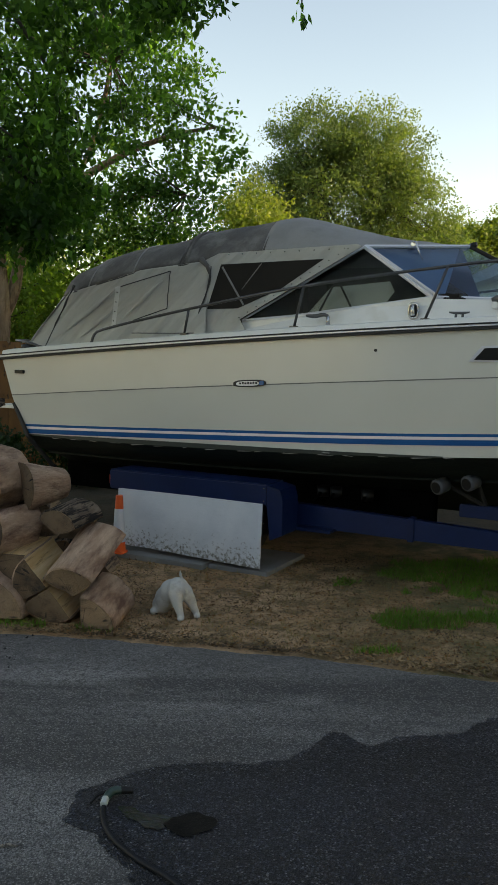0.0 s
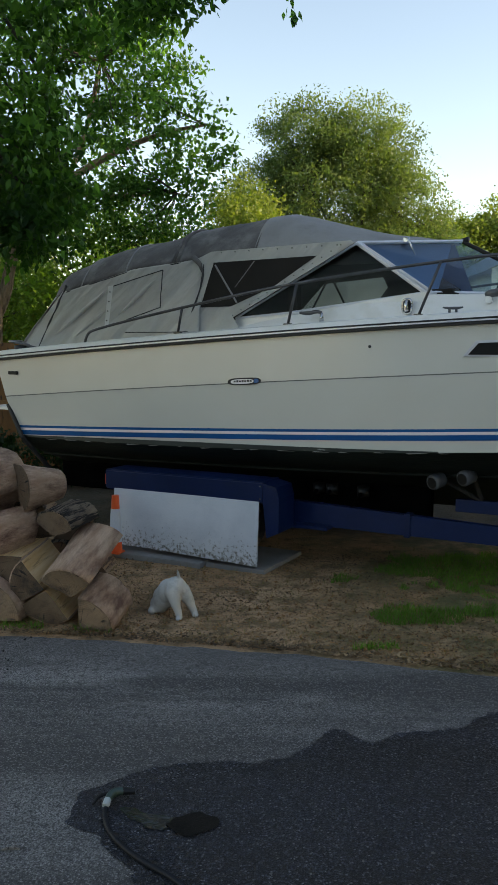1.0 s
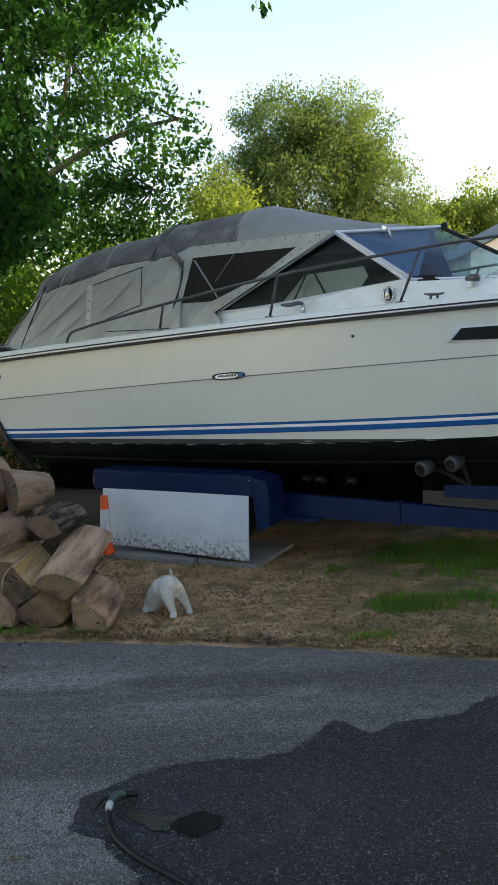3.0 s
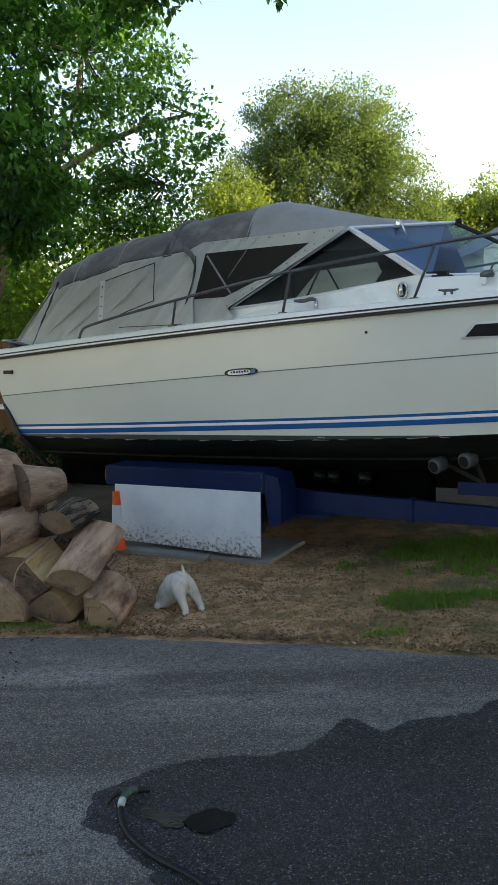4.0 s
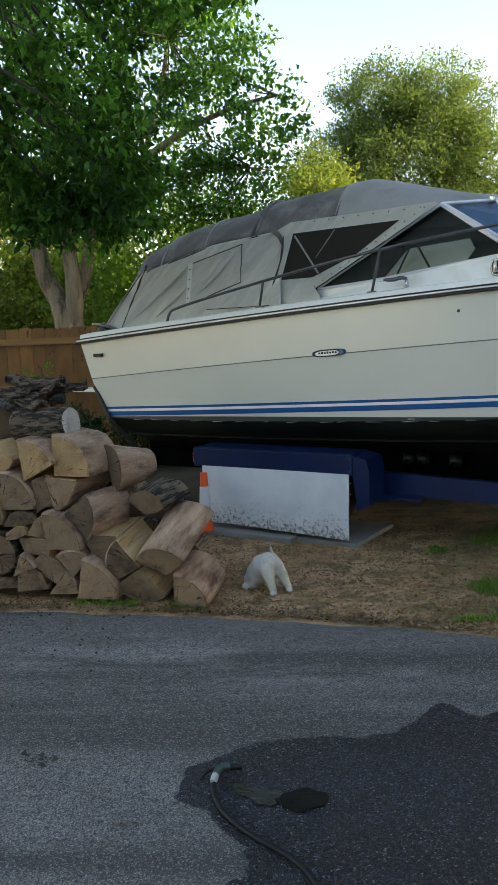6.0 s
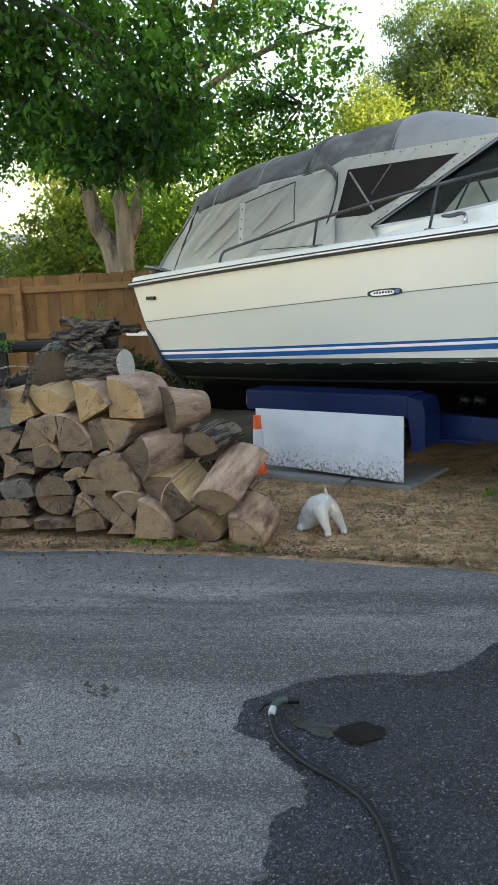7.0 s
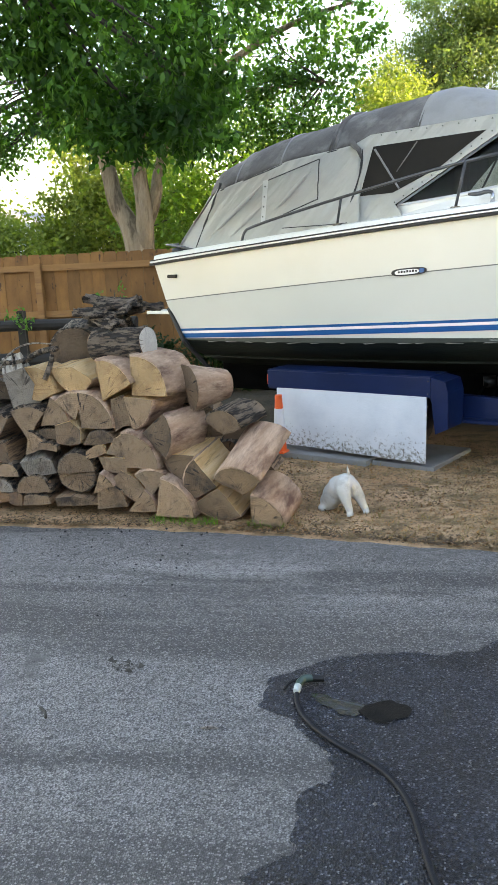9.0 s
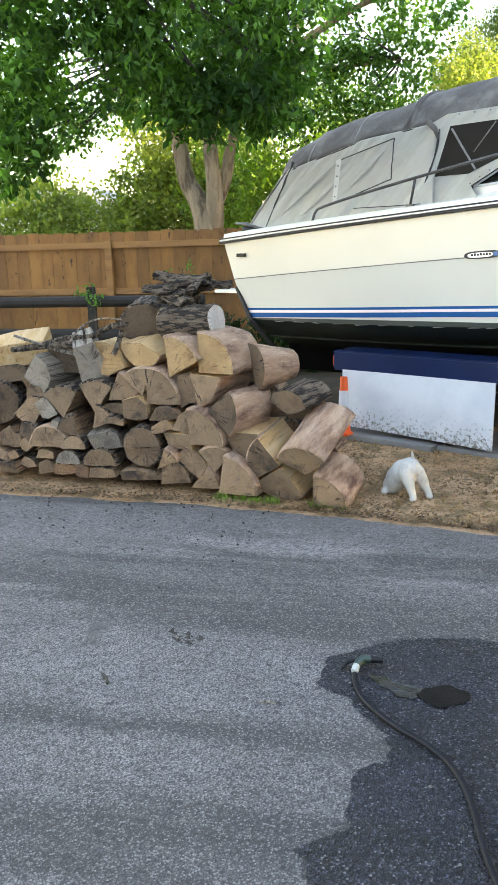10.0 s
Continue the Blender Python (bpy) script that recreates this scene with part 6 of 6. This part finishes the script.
split_log(-2.51, 5.57, 0.61, 0.228, 0, 66, 3, 0, "g", 0.42, smooth)
split_log(-2.25, 5.55, 0.65, 0.202, 68, 135, 0, 0, "f", 0.42, smooth)
split_log(-2.20, 5.53, 0.60, 0.248, 0, 92, 5, 0, "g", 0.42, smooth)
split_block(-1.90, 5.51, 0.69, 0.161, 0.229, 4, 0, 0, "f", 0.40)
split_log(-2.26, 5.63, 1.01, 0.179, 182, 330, 12, 4, "t", 0.42, smooth)
split_log(-2.04, 5.55, 0.78, 0.293, 28, 96, 16, 2, "t", 0.42, smooth)
split_block(-2.65, 5.64, 0.86, 0.198, 0.388, 24, -25, 10, "w", 0.40)
split_block(-2.54, 5.64, 0.90, 0.213, 0.244, 6, 8, 0, "t", 0.40)
split_log(-2.61, 5.56, 0.51, 0.245, 55, 118, 0, 0, "g", 0.40, rough)
split_block(-2.07, 5.50, 0.54, 0.200, 0.108, 4, 0, 0, "g", 0.40)
split_block(-2.09, 5.48, 0.45, 0.139, 0.077, 22, 0, 0, "f", 0.40)
split_block(-1.93, 5.47, 0.48, 0.115, 0.168, -20, 0, 0, "f", 0.40)
split_block(-2.45, 5.55, 0.55, 0.173, 0.071, -4, 0, 0, "g", 0.40)
split_block(-2.46, 5.53, 0.48, 0.157, 0.063, -10, 0, 0, "g", 0.40)
split_log(-2.35, 5.93, 1.06, 0.196, 0, 359, -8, 6, "g", 0.36, rough)
split_log(-1.735, 5.72, 1.155, 0.112, 0, 359, -72, -3, "p", 0.44, rough)
split_log(-1.21, 5.54, 0.54, 0.178, 20, 150, 30, 8, "g", 0.28, rough)
split_log(-2.21, 5.58, 0.84, 0.155, 200, 300, 4, 0, "f", 0.42, smooth)
split_block(-3.37, 5.86, 0.90, 0.477, 0.222, 8, -20, 8, "y", 0.44)
split_block(-3.40, 5.76, 0.76, 0.254, 0.144, 0, -14, 0, "g", 0.40)
split_block(-3.10, 5.68, 0.77, 0.231, 0.248, -36, 14, 0, "w", 0.40)
split_log(-2.87, 5.58, 0.47, 0.237, 58, 132, 8, 0, "g", 0.40, rough)
split_block(-3.17, 5.62, 0.50, 0.183, 0.232, -36, 6, 0, "g", 0.40)
split_block(-3.02, 5.61, 0.53, 0.132, 0.156, 18, 0, 0, "w", 0.40)
split_log(-3.45, 5.67, 0.55, 0.160, 0, 359, -20, 0, "g", 0.40, rough)
split_block(-3.17, 5.59, 0.36, 0.174, 0.116, -16, 0, 0, "g", 0.40)
split_log(-2.98, 5.55, 0.27, 0.156, 0, 180, 0, 0, "g", 0.42, smooth)
split_log(-2.78, 5.53, 0.26, 0.097, 0, 180, 0, 0, "g", 0.40, rough)
split_log(-2.74, 5.54, 0.34, 0.178, 100, 160, 0, 0, "g", 0.40, rough)
split_block(-3.18, 5.57, 0.27, 0.091, 0.100, -40, 0, 0, "g", 0.40)
split_block(-3.34, 5.61, 0.32, 0.134, 0.134, 12, 0, 0, "g", 0.40)
split_block(-3.27, 5.59, 0.30, 0.075, 0.117, -24, 0, 0, "g", 0.40)
split_block(-3.02, 5.54, 0.21, 0.148, 0.074, -6, 0, 0, "g", 0.40)
split_log(-2.83, 5.51, 0.15, 0.098, 0, 180, 0, 0, "w", 0.38, rough)
split_block(-2.85, 5.50, 0.11, 0.180, 0.090, 0, 0, 0, "r", 0.40)
split_block(-3.02, 5.52, 0.11, 0.140, 0.099, 8, 0, 0, "g", 0.40)
split_block(-3.17, 5.54, 0.14, 0.116, 0.075, -14, 0, 0, "g", 0.40)
split_block(-3.28, 5.57, 0.19, 0.092, 0.067, 20, 0, 0, "g", 0.40)
split_block(-3.37, 5.58, 0.19, 0.101, 0.084, -8, 0, 0, "g", 0.40)
split_block(-3.32, 5.55, 0.10, 0.142, 0.084, 4, 0, 0, "g", 0.40)
split_block(-3.48, 5.57, 0.09, 0.144, 0.101, 0, 0, 0, "g", 0.40)
split_block(-3.48, 5.60, 0.24, 0.144, 0.127, 14, 0, 0, "g", 0.40)
split_block(-3.51, 5.64, 0.38, 0.127, 0.144, -10, 0, 0, "g", 0.40)
split_block(-2.70, 5.48, 0.11, 0.105, 0.105, 0, 0, 0, "r", 0.40)
split_log(-2.63, 5.54, 0.41, 0.177, 20, 80, 0, 0, "g", 0.40, rough)
split_block(-3.12, 5.65, 0.63, 0.215, 0.107, -20, 0, 0, "g", 0.40)
split_block(-2.91, 5.57, 0.41, 0.098, 0.123, 30, 0, 0, "w", 0.40)
split_block(-2.97, 5.83, 0.87, 0.251, 0.184, -8, 4, 0, "g", 0.40)
# second row of the pile, seen through the gaps
rnd = random.Random(8)
for row in range(7):
    for col in range(15):
        x = -3.75 + col * 0.19 + 0.06 * (row % 2)
        z = 0.06 + row * 0.135
        if z > float(np.interp(x, [-3.8, -3.0, -2.2, -1.7, -1.3, -1.0], [0.72, 0.78, 0.92, 0.86, 0.62, 0.25])):
            continue
        split_block(x + rnd.uniform(-0.02, 0.02), 5.22 - 0.12 * (x + 0.72) + 0.22 * z + 0.60 + rnd.uniform(0, 0.06), z, rnd.uniform(0.17, 0.21), rnd.uniform(0.12, 0.16), rnd.randint(-25, 25), rnd.randint(-8, 8), 0, rnd.choice("ggggfr"), 0.36)
# lying bark slabs on top
for x, y, z, r, a, yaw, tilt, ln in ((-2.08, 5.74, 1.27, 0.10, 120, -62, 6, 0.30), (-2.16, 5.72, 1.30, 0.08, 130, -76, 2, 0.26), (-1.98, 5.78, 1.33, 0.09, 110, -84, -6, 0.34),
                                     (-2.06, 5.82, 1.24, 0.10, 140, -70, 4, 0.30), (-1.84, 5.84, 1.33, 0.06, 120, -104, 4, 0.34), (-2.02, 5.68, 1.24, 0.09, 130, -52, 12, 0.26), (-1.93, 5.76, 1.29, 0.09, 130, -58, -10, 0.28),
                                     (-2.12, 5.80, 1.36, 0.06, 120, -70, 10, 0.24)):
    bm = bmesh.new()
    sd = x * 31
    us, vs = list(np.linspace(0, 1, 14)), list(np.linspace(-1, 1, 12))

    def slab_fn(u, v):
        q = radians(90 + v * a / 2)
        rr = r + 0.022 * noise.noise((v * 5 + sd, u * 3.0, sd)) + 0.012 * noise.noise((v * 13 + sd, u * 8, sd))
        return (rr * math.cos(q), ln * (u - 0.5) * (1 - 0.1 * v * v), rr * math.sin(q) - r * 0.6)

    ob = mesh_ob("bark_slab", grid_bm(slab_fn, us, vs, 0.025), bark_rough, None, True)
    ob.matrix_world = pose(x - 0.02, y + 0.15, z + 0.055, tilt, 0, -yaw)
    tagged(ob, "thick furrowed slab of loose grey bark on the woodpile", "bark", "loose bark on the woodpile")
# sticks on top
for pts, rr in (([(-2.36, 5.62, 1.14), (-2.52, 5.68, 1.12), (-2.68, 5.72, 1.03), (-2.85, 5.75, 1.04), (-3.1, 5.78, 0.98)], [0.022, 0.020, 0.022, 0.02, 0.012]),
                ([(-2.86, 5.7, 0.98), (-2.75, 5.72, 1.12), (-2.6, 5.72, 1.18), (-2.42, 5.7, 1.165)], [0.006, 0.007, 0.006, 0.004]),
                ([(-3.25, 5.66, 1.06), (-3.1, 5.7, 1.0), (-2.95, 5.72, 0.95), (-2.8, 5.7, 0.92)], [0.008, 0.012, 0.014, 0.012]),
                ([(-2.46, 5.6, 0.93), (-2.42, 5.62, 1.02), (-2.40, 5.63, 1.10)], [0.018, 0.02, 0.014]),
                ([(-3.3, 5.7, 0.95), (-3.05, 5.72, 0.98), (-2.8, 5.7, 0.99), (-2.62, 5.66, 0.97)], [0.02, 0.026, 0.028, 0.022]),
                ([(-2.72, 5.68, 0.98), (-2.70, 5.67, 1.08), (-2.71, 5.66, 1.12)], [0.014, 0.010, 0.006])):
    ob = mesh_ob("dry_branch", tube_bm(pts, rr, 7, None, 2), bark_rough if rr[0] > 0.01 else split_pale, None, True)
    tagged(ob, "dry dead branch lying on the woodpile", "branch", "dry branches on the woodpile")

# ---- ground litter and grass ----
rng = np.random.default_rng(21)


def yard_points(n, x0, x1, y_extra):
    x = rng.uniform(x0, x1, n)
    y = np.array([edge_y(float(v)) for v in x]) + rng.uniform(0.0, 1.0, n) ** 1.2 * y_extra
    return np.stack([x, y, np.zeros(n)], 1)


scatter_tris("leaf_litter", yard_points(24000, -4.2, 3.2, 2.8), 0.020, rng, litter_mat, "small dead leaves and chips on bare earth", "leaf litter")
scatter_tris("brown_leaves", yard_points(9000, -1.4, 3.2, 2.6), 0.026, rng, litter_brown, "curled orange-brown leaves lying on bare earth", "leaf litter")
scatter_tris("dry_grass", yard_points(5500, -1.2, 3.4, 3.0), 0.04, rng, straw_mat, "thin dry yellow grass on bare earth", "grass", True, 0.12)
p = yard_points(150000, 0.0, 3.6, 4.5)
keep = np.array([0.45 * noise.noise((a * 3.1, b * 3.1, 3.3)) + 0.2 * noise.noise((a * 11, b * 11, 1.3)) + 0.75 * math.exp(-((a - 1.25) / 0.6) ** 2 - ((b - 5.56) / 0.26) ** 2) + 0.75 * math.exp(-((a - 1.9) / 0.9) ** 2 - ((b - 6.8) / 0.7) ** 2)
                 + 0.5 * math.exp(-((a - 3.0) / 0.8) ** 2 - ((b - 5.6) / 0.9) ** 2) + 0.6 * math.exp(-((a - 0.9) / 0.32) ** 2 - ((b - 4.93) / 0.09) ** 2) > 0.42 for a, b, _ in p.tolist()]) & (rng.uniform(0, 1, len(p)) < 0.75)
scatter_tris("green_grass", p[keep], 0.046, rng, grass_mat, "short green grass patches under the boat", "grass", True, 0.14)
x = rng.uniform(-2.0, -0.75, 2600)
tuft = np.stack([x, 5.22 - 0.12 * (x + 0.72) + rng.normal(0, 0.035, 2600), np.zeros(2600)], 1)
keep = np.array([noise.noise((float(a) * 4.1, 0.0, 8.3)) > 0.15 for a, b, _ in tuft]) & (rng.uniform(0, 1, 2600) < 0.3)
scatter_tris("weeds", tuft[keep], 0.045, rng, grass_mat, "small green weeds at the foot of the woodpile", "weeds", True, 0.14)
x = rng.uniform(-4.4, 3.2, 4200)
chips = np.stack([x, np.array([edge_y(float(v)) for v in x]) + np.abs(rng.normal(0, 0.10, 4200)) - 0.06, np.full(4200, 0.014)], 1)
scatter_tris("bark_chips", chips, 0.028, rng, litter_mat, "brown bark chips and crumbs along the asphalt edge", "bark chips")


def specks(name, n, place, size, material, label, category):
    pts = np.array([place() for _ in range(n)])
    oct_v = np.array([(1, 0, 0), (-1, 0, 0), (0, 1, 0), (0, -1, 0), (0, 0, 0.7), (0, 0, -0.7)], float)
    oct_f = np.array([(0, 2, 4), (2, 1, 4), (1, 3, 4), (3, 0, 4), (2, 0, 5), (1, 2, 5), (3, 1, 5), (0, 3, 5)])
    sz = size * rng.uniform(0.5, 1.4, n)
    v = pts[:, None, :] + oct_v[None] * sz[:, None, None] * rng.uniform(0.7, 1.3, (n, 1, 3))
    f = oct_f[None] + 6 * np.arange(n)[:, None, None]
    return tagged(arrays_ob(name, v.reshape(-1, 3), f.reshape(-1, 3), material), label, category, "", "stuff")


specks("seed_droppings", 200, lambda: (rng.uniform(-4.2, -1.2), 5.15 - abs(rng.normal(0, 0.55)), 0.018), 0.0075, black_void, "small black seeds scattered on asphalt", "seeds")
specks("stone_chips", 420, lambda: (rng.uniform(-3.2, 2.5), rng.uniform(1.6, 4.7), 0.016), 0.006, concrete, "pale stone chips loose on asphalt", "gravel")
spots = iter([(-1.43, 2.60, 0.018), (-1.01, 2.67, 0.018), (-2.06, 3.39, 0.018), (-0.07, 2.09, 0.022), (-0.16, 2.42, 0.022), (-1.9, 2.3, 0.018)])
specks("pebbles", 6, lambda: next(spots), 0.0075, grain_white, "few pale pebbles on asphalt", "pebbles")
rows = np.stack([rng.normal(-1.23, 0.035, 40), rng.normal(3.26, 0.025, 40), np.full(40, 0.016)], 1)[:16]
scatter_tris("fallen_leaves", rows, 0.032, rng, twig_bark, "small crumpled dark leaf clump on asphalt", "fallen leaves", False, 0.8)
ob = mesh_ob("twig", tube_bm([(-1.46, 2.90, 0.02), (-1.43, 2.87, 0.022), (-1.41, 2.83, 0.02)], 0.006, 6), twig_bark)
tagged(ob, "short dark twig lying on asphalt", "twig")
ob = mesh_ob("wood_sliver", tube_bm([(-0.80, 2.805, 0.02), (-0.765, 2.815, 0.022), (-0.735, 2.812, 0.02)], [0.004, 0.006, 0.003], 6), split_pale)
tagged(ob, "pale sliver of wood lying on asphalt", "wood chip")

# ---- the board fence ----
fence = thing("fence", pose(0, 12.0, 0), "orange-brown cedar privacy fence with dog-ear boards", "fence", "", "structure")
# the run behind the boat is unseen, added to block light under the hull
for x in (-10.0, -7.53, -5.09, -2.65, -0.2, 2.25, 4.7, 7.15, 9.6):
    part("post", box_bm(x - 0.05, x + 0.05, -0.12, -0.03, -0.05, 1.72, 0.006), cedar_rail, fence, "square cedar fence post")
for x0, x1 in ((-10.0, -7.58), (-7.48, -5.14), (-5.04, -2.7), (-2.6, -0.25), (-0.15, 2.2), (2.3, 4.65), (4.75, 7.1), (7.2, 9.55)):
    for z in (0.30, 1.0, 1.66):
        part("rail", box_bm(x0, x1, -0.075, -0.035, z - 0.045, z + 0.045, 0.004), cedar_rail, fence, "cedar fence rail")
boards = []
for k in range(4):
    bm = plate_bm([(0, 0), (0.185, 0), (0.185, 1.825), (0.163, 1.85), (0.022, 1.85), (0, 1.825)], 0, 0.018)
    me = bpy.data.meshes.new("board")
    bm.to_mesh(me)
    bm.free()
    me.materials.append(cedar)
    boards.append(me)
rnd = random.Random(4)
for i in range(103):
    ob = new("board", boards[i % 4])
    ob.parent = fence
    ob.location = (-10.0 + i * 0.19, -0.033 + rnd.uniform(-0.002, 0.003), rnd.uniform(-0.012, 0.012))
# saplings before the fence
for i, (x, y, h, n) in enumerate(((-3.55, 10.6, 1.35, 60), (-4.85, 10.7, 1.15, 70))):
    tree("sapling", "thin green sapling before the fence", (x, y, 0), [[((0, 0, -0.05), 0.012), ((0.03, 0, h * 0.6), 0.009), ((0.0, 0, h), 0.005)]],
         [((0, 0, h - 0.12), (0.22, 0.15, 0.22), 12, 6)], leaf_mid, 0.07, None, twig_bark, 50 + i, 5, 0.2, 0.5, category="sapling", group="saplings by the fence", sigma=0.05)
# low growth between fence and boat; most is unseen, added to darken the gap
for i, (x, y, h, w) in enumerate(((-3.2, 10.5, 0.8, 0.45), (-2.2, 11.0, 0.95, 0.65), (-1.0, 11.2, 0.8, 0.65), (0.4, 11.2, 0.75, 0.7), (1.9, 11.1, 0.8, 0.7))):
    tree("shrub", "low shrub at the foot of the fence, leaves darkened as shade", (x, y, 0), [[((0, 0, -0.05), 0.014), ((0.03, 0, h * 0.5), 0.010), ((0.0, 0, h * 0.8), 0.006)]],
         [((0, 0, h * 0.5), (w, 0.4, h * 0.5), 120, 30)], leaf_shade, 0.07, None, twig_bark, 70 + i, 8, 0.2, 0.5, category="shrub", group="shrubs by the fence", sigma=0.09)
